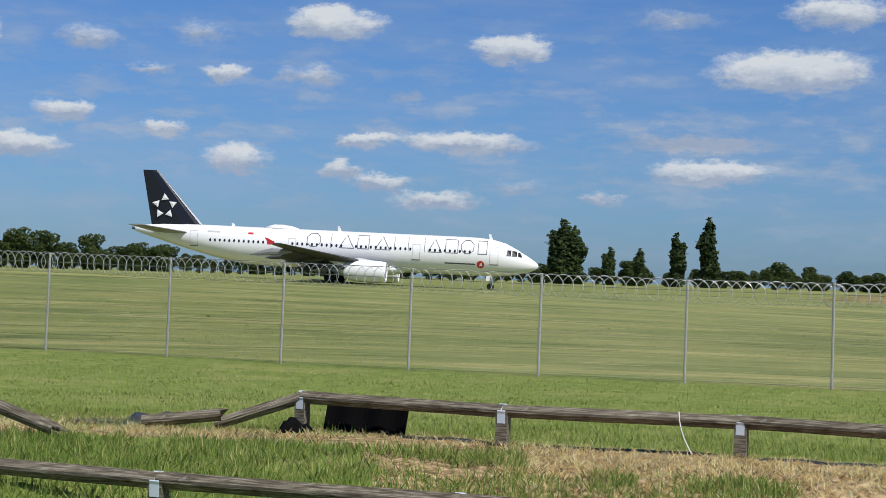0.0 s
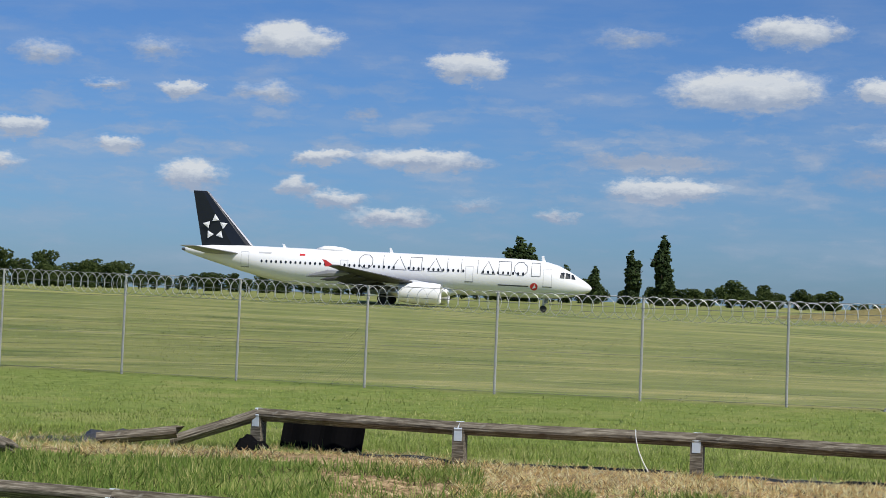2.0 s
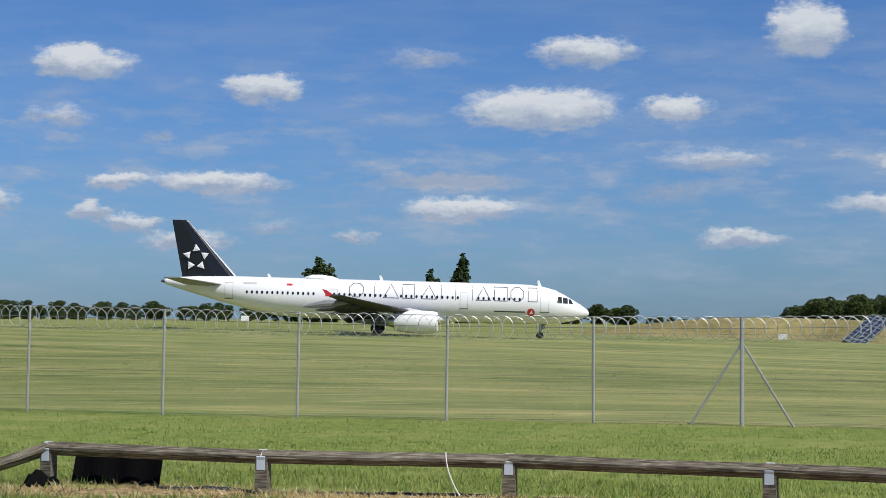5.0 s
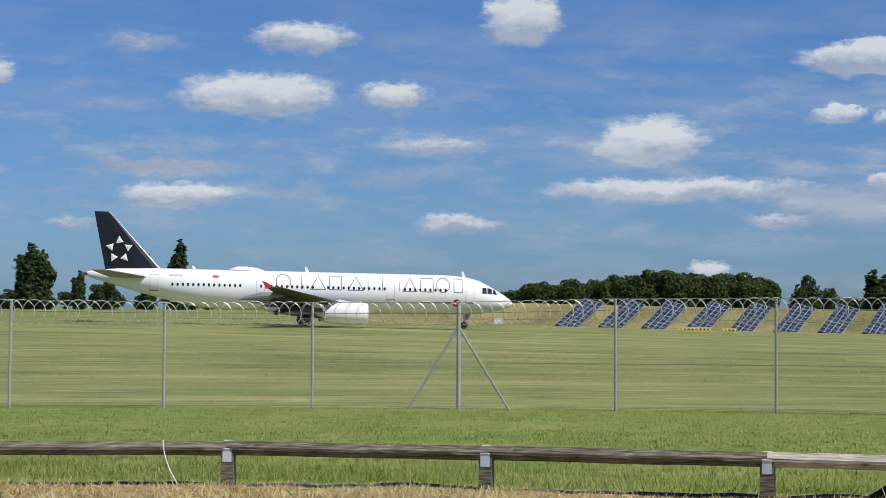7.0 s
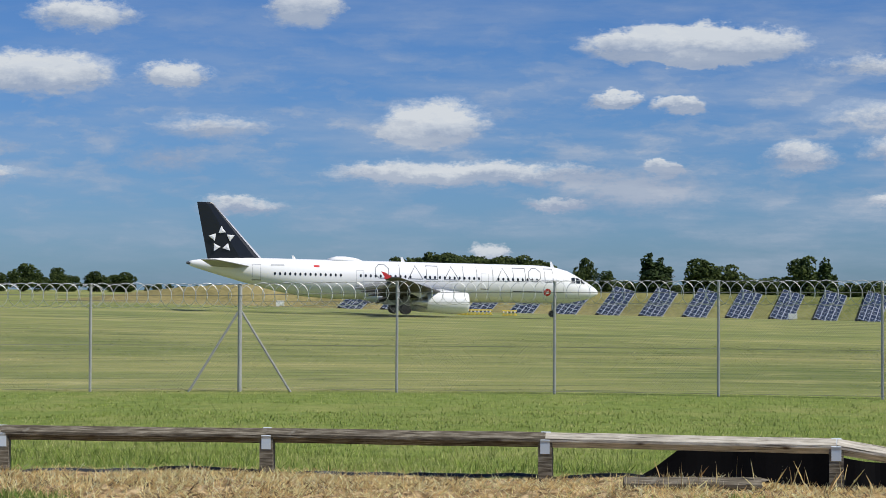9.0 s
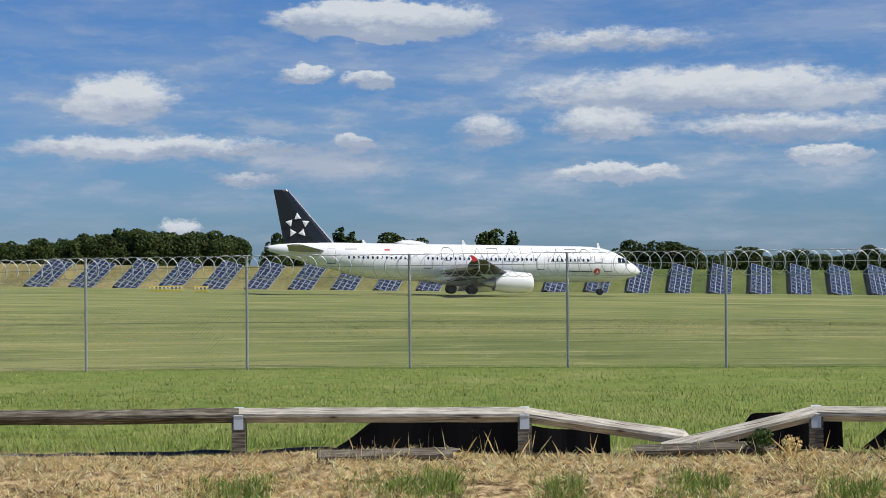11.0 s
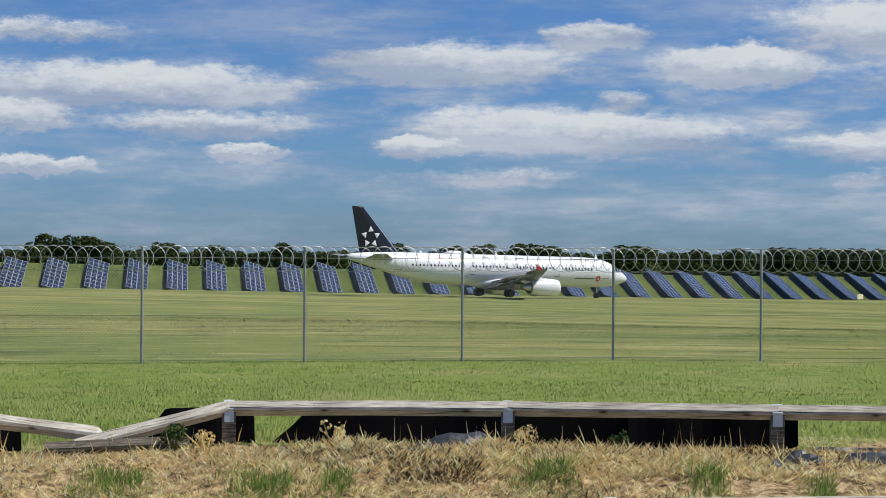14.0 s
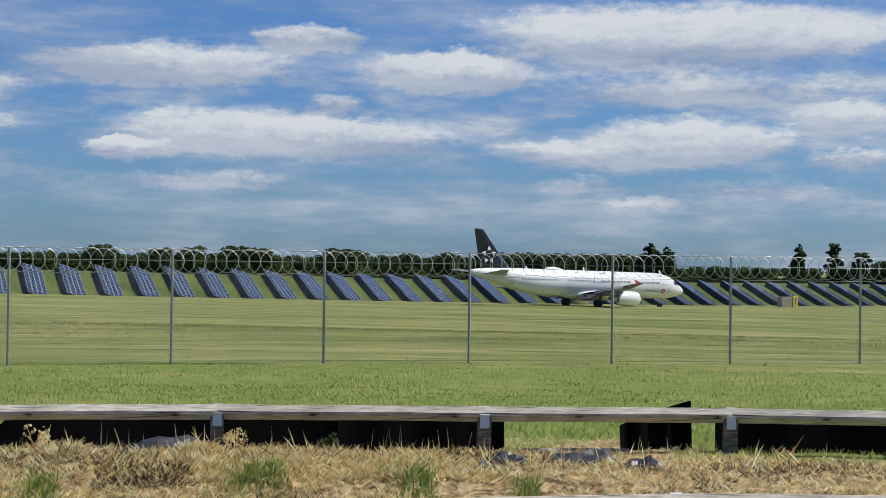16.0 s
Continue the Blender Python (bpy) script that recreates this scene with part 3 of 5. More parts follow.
def build_fence():
    fence = thing("security_fence", pose(0, 0, 0), "galvanised chain-link perimeter fence topped with coiled razor wire", "fence")
    posts = []
    for az, r in FENCE:
        x, y = at(az, r)
        posts.append(Vector((x, y, ground_z(x, y))))
    heights = [fence_top(az) for az, r in FENCE]
    for i, p in enumerate(posts):
        strain = i == 8
        bm = bmesh.new()
        lean = Vector((0.035 * LEAN.get(i, 0.0), 0, 0))
        top = p + Vector((0, 0, heights[i])) + lean
        rod(bm, p - Vector((0, 0, 0.3)), top, 0.043 if strain else 0.028, 10)
        bmesh.ops.create_uvsphere(bm, u_segments=8, v_segments=4, radius=0.047 if strain else 0.035, matrix=Matrix.Translation(top))
        part("post", bm, M_STEEL, fence)
        if strain:
            side = (posts[i + 1] - posts[i - 1]).normalized()
            for s in (-1, 1):
                bm = bmesh.new()
                foot = p + side * s * 1.12 + Vector((0, 0, 0.0))
                rod(bm, foot - Vector((0, 0, 0.15)), p + Vector((0, 0, 1.68)), 0.024, 8)
                part("brace", bm, M_STEEL, fence)
    for a, b, ha, hb in zip(posts, posts[1:], heights, heights[1:]):
        d = b - a
        length = d.length
        d.normalize()
        side = Vector((d.y, -d.x, 0)) * 0.04
        # woven wires of one bay, two crossing sets
        verts, faces = [], []
        pitch, h0, h1, th = 0.075, 0.04, 1.84, 0.0014

        def wire(p, q):
            n = (q - p).normalized()
            u = n.cross(Vector((-d.y, d.x, 0))).normalized() * th
            v = Vector((-d.y, d.x, 0)) * th
            k = len(verts)
            for e in (p, q):
                verts.extend([e + u, e - 0.5 * u + v, e - 0.5 * u - v])
            for j in range(3):
                faces.append((k + j, k + (j + 1) % 3, k + 3 + (j + 1) % 3, k + 3 + j))

        hh = h1 - h0
        n = int((length + hh) / pitch)
        for s in (1, -1):
            for j in range(n):
                x0 = -hh + j * pitch if s == 1 else j * pitch
                x1 = x0 + hh * s
                lo, hi = max(0.0, min(x0, x1)), min(length, max(x0, x1))
                if hi - lo < 0.05:
                    continue
                z = lambda x: h0 + (x - x0) / (x1 - x0) * hh
                wire(a + d * lo + side + Vector((0, 0, z(lo))), a + d * hi + side + Vector((0, 0, z(hi))))
        raw("chain_link", verts, faces, M_WIRE, fence)
        for z, k in ((0.06, 0), (0.95, 0), (1.84, 0), (-0.2, 1), (0.025, 2)):
            bm = bmesh.new()
            rod(bm, a + side + Vector((0, 0, z + min(k, 1) * ha)), b + side + Vector((0, 0, z + min(k, 1) * hb)), 0.006 if k else 0.003, 4)
            part("line_wire", bm, M_WIRE, fence)
        # flat-wrap coil along the top, one loop after the other
        yaw = math.degrees(math.atan2(d.y, d.x))
        for j in range(int(length / 0.232) + 1):
            ob = new("razor_loop", LOOPS[(j + len(LOOP_ALL)) % 3])
            ob.parent = fence
            p = a + d * (j * 0.232 + random.uniform(-0.02, 0.02)) - side * (0.6 if j % 2 else 1.1)
            ob.matrix_basis = pose(p.x, p.y, p.z + ha + (hb - ha) * j * 0.232 / length - 0.21 + random.uniform(-0.012, 0.012), random.uniform(-4, 4), 0, yaw + random.uniform(-6, 6))
            LOOP_ALL.append(ob)


def loop_mesh(rx, rz):
    """One ring of flat-wrap razor wire with its short barbs."""
    verts, faces, seg, tube = [], [], 24, 0.0062
    for e in range(seg):
        w = 2 * math.pi * e / seg
        o = Vector((math.cos(w), 0, math.sin(w)))
        c = Vector((rx * math.cos(w), 0, rz * math.sin(w)))
        verts.extend([c + o * tube, c - o * tube * 0.6 + Vector((0, 0.005, 0)), c - o * tube * 0.6 - Vector((0, 0.005, 0))])
    for e in range(seg):
        f = (e + 1) % seg
        for m in range(3):
            m2 = (m + 1) % 3
            faces.append((3 * e + m, 3 * e + m2, 3 * f + m2, 3 * f + m))
    me = bpy.data.meshes.new("razor_loop")
    me.from_pydata(verts, [], faces)
    me.materials.append(M_BARB)
    return me


LOOPS = [loop_mesh(0.245, 0.245), loop_mesh(0.255, 0.235), loop_mesh(0.235, 0.25)]
LOOP_ALL = []
build_fence()


# ---- timber rails ----
def ground_at(p):
    return ground_z(p[0], p[1])


def rail_mesh(length, name, parent, broken=False, mat=None):
    """A square timber set on its edge, a little uneven along its run."""
    bm = bmesh.new()
    rings, n = [], 14
    seed = random.random() * 50
    for i in range(n + 1):
        x = length * i / n
        s = 0.098 + 0.004 * noise.noise((x * 2, seed, 0))
        dz = 0.006 * noise.noise((x * 0.8, seed, 7))
        ch = 0.016
        ring = []
        for k in range(4):
            w = math.pi / 2 * k
            for t in (-1, 1):
                ring.append((x, math.sin(w) * (s - ch) - t * math.cos(w) * ch * -1, math.cos(w) * (s - ch) + t * math.sin(w) * ch * -1 + dz))
        if broken and i == n:
            ring = [(x + random.uniform(-0.25, 0.06), y * 0.8, z * 0.75) for _, y, z in ring]
        rings.append(ring)
    loft(bm, rings)
    return part(name, bm, mat or M_WOOD, parent)


def lay(ob, a, b):
    """Lays a part that runs along x from a to b."""
    d = Vector(b) - Vector(a)
    yaw = math.atan2(d.y, d.x)
    pitch = -math.asin(d.z / d.length)
    ob.matrix_basis = Matrix.Translation(a) @ Euler((0, pitch, yaw)).to_matrix().to_4x4()


def rail_post(parent, p, yaw, top):
    base = ground_at(p) - 0.2
    h = top - 0.10 - base
    bm = bmesh.new()
    w = 0.075
    outline = [(-w, 0), (w, 0), (w, h + 0.0), (0, h - 0.10), (-w, h + 0.0)]
    # a post with a notch in its head
    loft(bm, [[(-w, y, z) for y, z in outline], [(w, y, z) for y, z in outline]])
    ob = part("post", bm, M_WOOD, parent)
    ob.matrix_basis = pose(p[0], p[1], base, 0, 0, yaw)
    bm = bmesh.new()
    s, t, sw = 0.086, 0.006, 0.052
    c = h
    outer = [(-0.081, h - 0.15), (-0.081, c - 0.03), (-s - 0.004, c), (0, c + s + 0.004), (s + 0.004, c), (0.081, c - 0.03), (0.081, h - 0.15)]
    inner = [(y * 0.93, z - (0.006 if 0 < i < 6 else 0)) for i, (y, z) in enumerate(outer)]
    rings = [[(-sw, *o), (sw, *o), (sw, *q), (-sw, *q)] for o, q in zip(outer, inner)]
    loft(bm, rings)
    ob = part("strap", bm, M_STRAP, parent, "bent zinc strap")
    ob.matrix_basis = pose(p[0], p[1], base, 0, 0, yaw)


FAR = {"A": (-1.76, 23.37), "B": (0.84, 21.95), "C": (3.68, 21.2), "D": (6.38, 19.82), "E": (9.07, 18.2), "F": (11.6, 16.35), "G": (14.2, 14.56), "H": (16.24, 12.26), "I": (17.85, 9.8), "J": (19.45, 7.53), "K": (20.7, 4.8)}
TOP = {"A": 0.53, "B": 0.53, "C": 0.53, "D": 0.53, "E": 0.53, "F": 0.53, "G": 0.53, "H": 0.53, "I": 0.53, "J": 0.53, "K": 0.53}


def build_far_rail():
    fence = thing("knee_rail_fence", pose(0, 0, 0), "weathered timber knee rail with zinc straps, broken in places", "fence")
    keys = list(FAR)
    for i, k in enumerate(keys):
        p, q = FAR[keys[max(0, i - 1)]], FAR[keys[min(len(keys) - 1, i + 1)]]
        yaw = math.degrees(math.atan2(q[1] - p[1], q[0] - p[0]))
        rail_post(fence, FAR[k], yaw, TOP[k])
    for a, b in zip(keys, keys[1:]):
        if a == "F":
            continue
        pa, pb = (*FAR[a], TOP[a] - 0.1), (*FAR[b], TOP[b] - 0.1)
        d = Vector(pb) - Vector(pa)
        lay(rail_mesh(d.length, "rail", fence, False, M_PALEWOOD if a in "EFGHIJ" else M_WOOD), pa, pb)
    # the sunken bays: a rail snapped short and one dropped to the ground
    F, G = Vector((*FAR["F"], 0.43)), Vector((*FAR["G"], 0.43))
    tip = F.lerp(G, 0.585)
    tip.z = 0.15
    lay(rail_mesh((tip - F).length, "broken_rail", fence, True, M_PALEWOOD), F, tip)
    foot = F.lerp(G, 0.47) + Vector((-0.12, -0.16, 0))
    foot.z = 0.06
    lay(rail_mesh((G - foot).length, "fallen_rail", fence, False, M_PALEWOOD), foot, G)
    A = Vector((*FAR["A"], 0.43))
    end = A + Vector((-1.15, 0.15, 0))
    end.z = ground_at(end) + 0.05
    lay(rail_mesh((end - A).length, "fallen_rail", fence), A, end)
    return fence


far_rail = build_far_rail()


def build_near_rail():
    fence = thing("knee_rail_fence", pose(0, 0, 0), "grey weathered timber knee rail with zinc straps in long grass", "fence")
    places = [(-5.25, 17.9), (-2.62, 16.65)] + [at(0.9 + 11.05 * k, rr) for k, rr in enumerate((15.62, 14.9, 14.5, 14.4, 14.5, 15.05, 15.95, 16.8))]
    top = 0.15
    for i, p in enumerate(places):
        a, b = places[max(0, i - 1)], places[min(len(places) - 1, i + 1)]
        rail_post(fence, p, math.degrees(math.atan2(b[1] - a[1], b[0] - a[0])), top)
    for a, b in zip(places, places[1:]):
        pa, pb = (*a, top - 0.1), (*b, top - 0.1)
        lay(rail_mesh((Vector(pb) - Vector(pa)).length, "rail", fence, False, M_PALEWOOD if a[0] > 8 else M_WOOD), pa, pb)


build_near_rail()


# ---- aircraft ----
SECTIONS = [(0, 3.2, 0.04, 0.04), (0.12, 3.21, 0.24, 0.25), (0.4, 3.24, 0.46, 0.47), (0.9, 3.31, 0.74, 0.74), (1.6, 3.42, 1.04, 1.04), (2.6, 3.6, 1.36, 1.43),
            (3.6, 3.77, 1.62, 1.75), (4.8, 3.89, 1.82, 1.94), (6.2, 3.95, 1.93, 2.04), (7.5, 3.97, 1.975, 2.07), (29.5, 3.97, 1.975, 2.07), (32.5, 4.06, 1.93, 1.98), (35.5, 4.33, 1.7, 1.72),
            (38.5, 4.70, 1.3, 1.34), (41.2, 5.02, 0.84, 0.92), (43.2, 5.22, 0.48, 0.55), (44.2, 5.3, 0.25, 0.32), (44.5, 5.32, 0.12, 0.18)]


def hull(u):
    for a, b in zip(SECTIONS, SECTIONS[1:]):
        if a[0] <= u <= b[0]:
            k = (u - a[0]) / (b[0] - a[0])
            return [a[i] + (b[i] - a[i]) * k for i in (1, 2, 3)]
    return SECTIONS[-1][1:]


def skin(u, z, out=0.012):
    """A point on the starboard skin, u metres behind the nose; out from the surface."""
    zc, ry, rz = hull(u)
    k = max(-0.995, min(0.995, (z - zc) / rz))
    y = ry * math.sqrt(1 - k * k)
    n = Vector((0, -y / ry ** 2, (z - zc) / rz ** 2)).normalized()
    return Vector((-u, -y, z)) + n * out


def decal_line(bm, pts, width, closed=False):
    pts = [Vector((u, 0, z)) for u, z in pts]
    if closed:
        pts = pts + pts[:1]
    for a, b in zip(pts, pts[1:]):
        n = max(1, int((b - a).length / 0.35))
        d = (b - a).normalized()
        o = Vector((-d.z, 0, d.x)) * width / 2
        row = []
        for i in range(n + 1):
            p = a.lerp(b, i / n)
            row.append((bm.verts.new(skin(p.x + o.x, p.z + o.z)), bm.verts.new(skin(p.x - o.x, p.z - o.z))))
        for p, q in zip(row, row[1:]):
            bm.faces.new((p[0], p[1], q[1], q[0]))


def decal_loop(bm, corners, width):
    """A closed plain outline on the skin, its corners mitred."""
    n = len(corners)
    pts = [Vector(c) for c in corners]
    mid = sum(pts, Vector((0, 0))) / n
    inner = []
    for i, p in enumerate(pts):
        a, b = (pts[i - 1] - p).normalized(), (pts[(i + 1) % n] - p).normalized()
        half = max(0.2, math.sin(a.angle(b) / 2))
        way = (a + b).normalized() if (a + b).length > 1e-4 else (mid - p).normalized()
        inner.append(p + way * min(width / half, (mid - p).length * 0.9))
    rows = []
    for i in range(n):
        for k in range(4):
            o, q = pts[i].lerp(pts[(i + 1) % n], k / 4), inner[i].lerp(inner[(i + 1) % n], k / 4)
            rows.append((bm.verts.new(skin(o.x, o.y)), bm.verts.new(skin(q.x, q.y))))
    for p, q in zip(rows, rows[1:] + rows[:1]):
        bm.faces.new((p[0], p[1], q[1], q[0]))


def decal_patch(bm, outline, out=0.012):
    bm.faces.new([bm.verts.new(skin(u, z, out)) for u, z in outline])


def oval(u, z, w, h, n=10):
    return [(u + w * math.cos(2 * math.pi * i / n), z + h * math.sin(2 * math.pi * i / n)) for i in range(n)]


def aerofoil(le, chord, y, z, thick, droop=0.0):
    """A ring of points round a wing section; x forward, le the leading edge behind the nose."""
    up = [(0, 0), (0.02, 0.32), (0.08, 0.62), (0.2, 0.92), (0.38, 1.0), (0.6, 0.78), (0.82, 0.38), (1.0, 0.02)]
    pts = [(t, h * thick / 2) for t, h in up] + [(t, -h * thick / 2 * 0.75) for t, h in up[-2:0:-1]]
    return [(-(le + t * chord), y, z + h * chord - droop * t) for t, h in pts]


def build_aircraft():
    jet = thing("airliner", pose(0, 0, 0), "white twin-engined airliner with a black tail fin rolling along", "aircraft")
    bm = bmesh.new()
    n = 40
    loft(bm, [[(-u, ry * math.sin(2 * math.pi * i / n), zc + rz * math.cos(2 * math.pi * i / n)) for i in range(n)] for u, zc, ry, rz in SECTIONS])
    part("fuselage", bm, M_WHITE, jet, "glossy white fuselage", True)
    bm = bmesh.new()
    rings = []
    for u, w, h, z in ((14.2, 0.6, 0.2, 2.15), (15.5, 1.5, 0.62, 2.2), (17.5, 2.15, 0.95, 2.3), (21.5, 2.2, 1.0, 2.3), (24.0, 1.7, 0.75, 2.25), (26.2, 0.7, 0.25, 2.15)):
        rings.append([(-u, w * math.sin(2 * math.pi * i / 24), z + h * math.cos(2 * math.pi * i / 24)) for i in range(24)])
    loft(bm, rings)
    part("belly_fairing", bm, M_WHITE, jet, shade=True)
    for s in (-1, 1):
        # wing, flaps and inner fairings use the grey with shade painted in
        bm = bmesh.new()
        loft(bm, [aerofoil(15.9, 7.6, s * 1.6, 2.45, 0.13), aerofoil(18.9, 5.0, s * 6.3, 2.95, 0.12), aerofoil(24.9, 1.55, s * 16.95, 4.15, 0.10)])
        wing = part("wing", bm, M_WINGSHADE, jet, "swept wing, its grey darkened for the underside's shade")
        for y0, y1, k in ((2.3, 6.0, 1.35), (6.6, 12.4, 1.0)):
            bm = bmesh.new()
            f = lambda y: (y - 1.6) / 15.35
            te = lambda y: 23.45 + (y - 1.6) * (0.45 / 4.7 if y < 6.3 else 0) + max(0, y - 6.3) * 0.24 + (0.45 if y >= 6.3 else 0)
            rings = []
            for y in (y0, y1):
                zz = 2.42 + (y - 1.6) * 0.108
                rings.append(aerofoil(te(y) - 0.9, k * 1.75, s * y, zz - 0.08, 0.13, 0.72 * k))
            loft(bm, rings)
            part("flap", bm, M_WINGSHADE, wing)
        for y in (3.9, 7.6, 10.6, 13.2):
            bm = bmesh.new()
            le = 19.6 + (y - 1.6) * 0.42
            rings = []
            for t, r in ((0, 0.04), (0.8, 0.2), (2.2, 0.26), (3.6, 0.16), (4.4, 0.03)):
                zz = 2.30 + (y - 1.6) * 0.108 - 0.45 * max(0, t - 1.6) / 2.8 - 0.12
                rings.append([(-(le + t), s * y + r * math.sin(2 * math.pi * i / 8), zz + 1.4 * r * math.cos(2 * math.pi * i / 8)) for i in range(8)])
            loft(bm, rings)
            part("flap_fairing", bm, M_WINGSHADE if y < 12 else M_GREYP, wing)
        bm = bmesh.new()
        prism(bm, [(-25.7, 4.22), (-26.3, 4.60), (-26.75, 4.72), (-26.4, 4.2), (-26.45, 4.0), (-26.1, 4.0)], s * 16.95 - 0.04, s * 16.95 + 0.04)
        part("wing_tip_fence", bm, M_RED, wing, "red wing tip fence")
        bm = bmesh.new()
        loft(bm, [aerofoil(37.9, 4.3, s * 0.7, 5.05, 0.10), aerofoil(41.9, 1.75, s * 6.2, 5.62, 0.09)])
        part("tailplane", bm, M_GREYP, jet, "grey horizontal tailplane")
        # engine
        nac = new("engine")
        nac.parent = jet
        nac.location = (0, s * 5.75, 0)
        tagged(nac, "white under-wing jet engine")
        bm = bmesh.new()
        prof = ((15.85, 0.90), (15.72, 0.97), (15.8, 1.04), (16.2, 1.12), (17.2, 1.18), (18.6, 1.14), (19.7, 1.0), (20.15, 0.90))
        loft(bm, [[(-u, r * math.sin(2 * math.pi * i / 28), 1.80 + r * math.cos(2 * math.pi * i / 28)) for i in range(28)] for u, r in prof], cap=False)
        part("nacelle", bm, M_WHITE, nac, shade=True)
        bm = bmesh.new()
        prof = ((19.6, 0.70), (20.3, 0.60), (21.1, 0.40), (21.5, 0.2))
        loft(bm, [[(-u, r * math.sin(2 * math.pi * i / 20), 1.80 + r * math.cos(2 * math.pi * i / 20)) for i in range(20)] for u, r in prof])
        part("exhaust", bm, M_METAL, nac, "bare metal exhaust cone", True)
        bm = bmesh.new()
        rings = [[(-16.3 - (0 if k else 0.02), 0.9 * k * math.sin(2 * math.pi * i / 24), 1.80 + 0.9 * k * math.cos(2 * math.pi * i / 24)) for i in range(24)] for k in (1, 0.3)]
        loft(bm, rings)
        part("fan", bm, M_MARK, nac)
        bm = bmesh.new()
        prism(bm, [(-17.2, 2.95), (-18.6, 3.2), (-22.0, 2.75), (-20.8, 2.2), (-18.0, 2.6)], -0.16, 0.16)
        part("pylon", bm, M_WHITE, nac)
    # fin with dorsal fillet
    bm = bmesh.new()

    def fin_ring(z, le, te, t):
        return [(-le, 0, z), (-(le + 0.12 * (te - le)), t * 0.7, z), (-(le + 0.4 * (te - le)), t, z), (-te, 0.02, z), (-te, -0.02, z), (-(le + 0.4 * (te - le)), -t, z), (-(le + 0.12 * (te - le)), -t * 0.7, z)]

    loft(bm, [fin_ring(5.3, 35.2, 42.45, 0.36), fin_ring(6.0, 36.9, 42.6, 0.32), fin_ring(11.6, 42.0, 43.78, 0.12), fin_ring(11.78, 42.3, 43.8, 0.05)])
    fin = part("tail_fin", bm, M_FIN, jet, "black tail fin with white emblem")
    bm = bmesh.new()
    for s in (-1, 1):
        for (z0, l0), (z1, l1) in (((6.05, 36.93), (11.6, 41.98)),):
            bm.faces.new([bm.verts.new(v) for v in ((-l0 + 0.02, s * 0.02, z0), (-(l0 + 0.22), s * 0.1, z0), (-(l1 + 0.14), s * 0.05, z1), (-l1 + 0.02, s * 0.01, z1))])
    part("leading_edge", bm, M_METAL, fin, "bright metal leading edge")
    # emblem of five white kites in a ring
    for s in (-1, 1):
        for k in range(5):
            bm = bmesh.new()
            w = math.radians(90 + 72 * k)
            cx, cz = -41.15, 7.85
            kx, kz = cx - s * 0.94 * math.cos(w), cz + 0.96 * math.sin(w)
            tipp, p1, p2 = [(kx - s * rad * math.cos(w + turn), kz + rad * math.sin(w + turn)) for rad, turn in ((0.50, 0.15), (0.46, 2.25), (0.46, -1.95))]
            y = s * 0.36
            c3 = ((tipp[0] + p1[0] + p2[0]) / 3, (tipp[1] + p1[1] + p2[1]) / 3)
            vs = [bm.verts.new((p[0], y * 0.9, p[1])) for p in (tipp, p1, p2)]
            ce = bm.verts.new((c3[0], y * 1.06, c3[1]))
            for i in range(3):
                bm.faces.new((vs[i], vs[(i + 1) % 3], ce))
            bmesh.ops.recalc_face_normals(bm, faces=bm.faces)
            part("emblem_kite", bm, M_WHITE, fin)
    # cabin windows, doors, cockpit panes
    for i in range(54):
        u = 7.35 + 0.533 * i
        if i in (9, 10, 11, 24, 25, 37, 38, 39) or u > 35.6:
            continue
        bm = bmesh.new()
        decal_patch(bm, oval(u, 4.42, 0.12, 0.17))
        part("cabin_window", bm, M_PANE, jet)
    for u, w, z0, z1 in ((4.75, 0.44, 3.2, 5.05), (13.1, 0.4, 3.35, 4.95), (26.6, 0.4, 3.35, 4.95), (37.5, 0.42, 3.75, 5.35)):
        bm = bmesh.new()
        decal_line(bm, [(u - w, z0), (u - w, z1), (u + w, z1), (u + w, z0)], 0.05, True)
        part("cabin_door", bm, M_SEAM, jet)
        bm = bmesh.new()
        decal_line(bm, [(u - w - 0.05, z0 - 0.04), (u + w + 0.05, z0 - 0.04)], 0.09)
        part("door_sill", bm, M_MARK, jet)
    for pts in (((1.74, 4.08), (2.2, 4.12), (2.22, 4.56), (2.02, 4.54)), ((2.3, 4.12), (2.84, 4.16), (2.84, 4.72), (2.34, 4.64)), ((2.94, 4.16), (3.42, 4.2), (3.38, 4.74), (2.94, 4.76))):
        bm = bmesh.new()
        decal_patch(bm, pts, 0.06)
        part("cockpit_pane", bm, M_PANE, jet)
    # large title on the side, drawn as thin plain outlines
    z0, z1 = 4.18, 5.68
    for shape, u0, u1 in (("octagon", 25.0, 23.5), ("bar", 22.4, 22.33), ("triangle", 21.5, 19.8), ("box", 19.5, 18.2), ("triangle", 17.6, 15.9), ("bar", 15.5, 15.43), ("bar", 14.0, 13.93),
                          ("bar", 12.25, 12.18), ("triangle", 11.9, 10.3), ("box", 10.0, 8.6), ("octagon", 8.3, 6.9), ("box", 6.5, 5.5)):
        bm = bmesh.new()
        c = 0.42
        decal_loop(bm, {"box": [(u0, z0), (u1, z0), (u1, z1), (u0, z1)], "bar": [(u0, z0), (u1, z0), (u1, z1), (u0, z1)], "triangle": [(u0, z0), (u1, z0), ((u0 + u1) / 2, z1)],
                        "octagon": [(u0 - c, z0), (u1 + c, z0), (u1, z0 + c), (u1, z1 - c), (u1 + c, z1), (u0 - c, z1), (u0, z1 - c), (u0, z0 + c)]}[shape], 0.03 if shape == "bar" else 0.075)
        part("title_outline", bm, M_TITLE, jet)
    bm = bmesh.new()
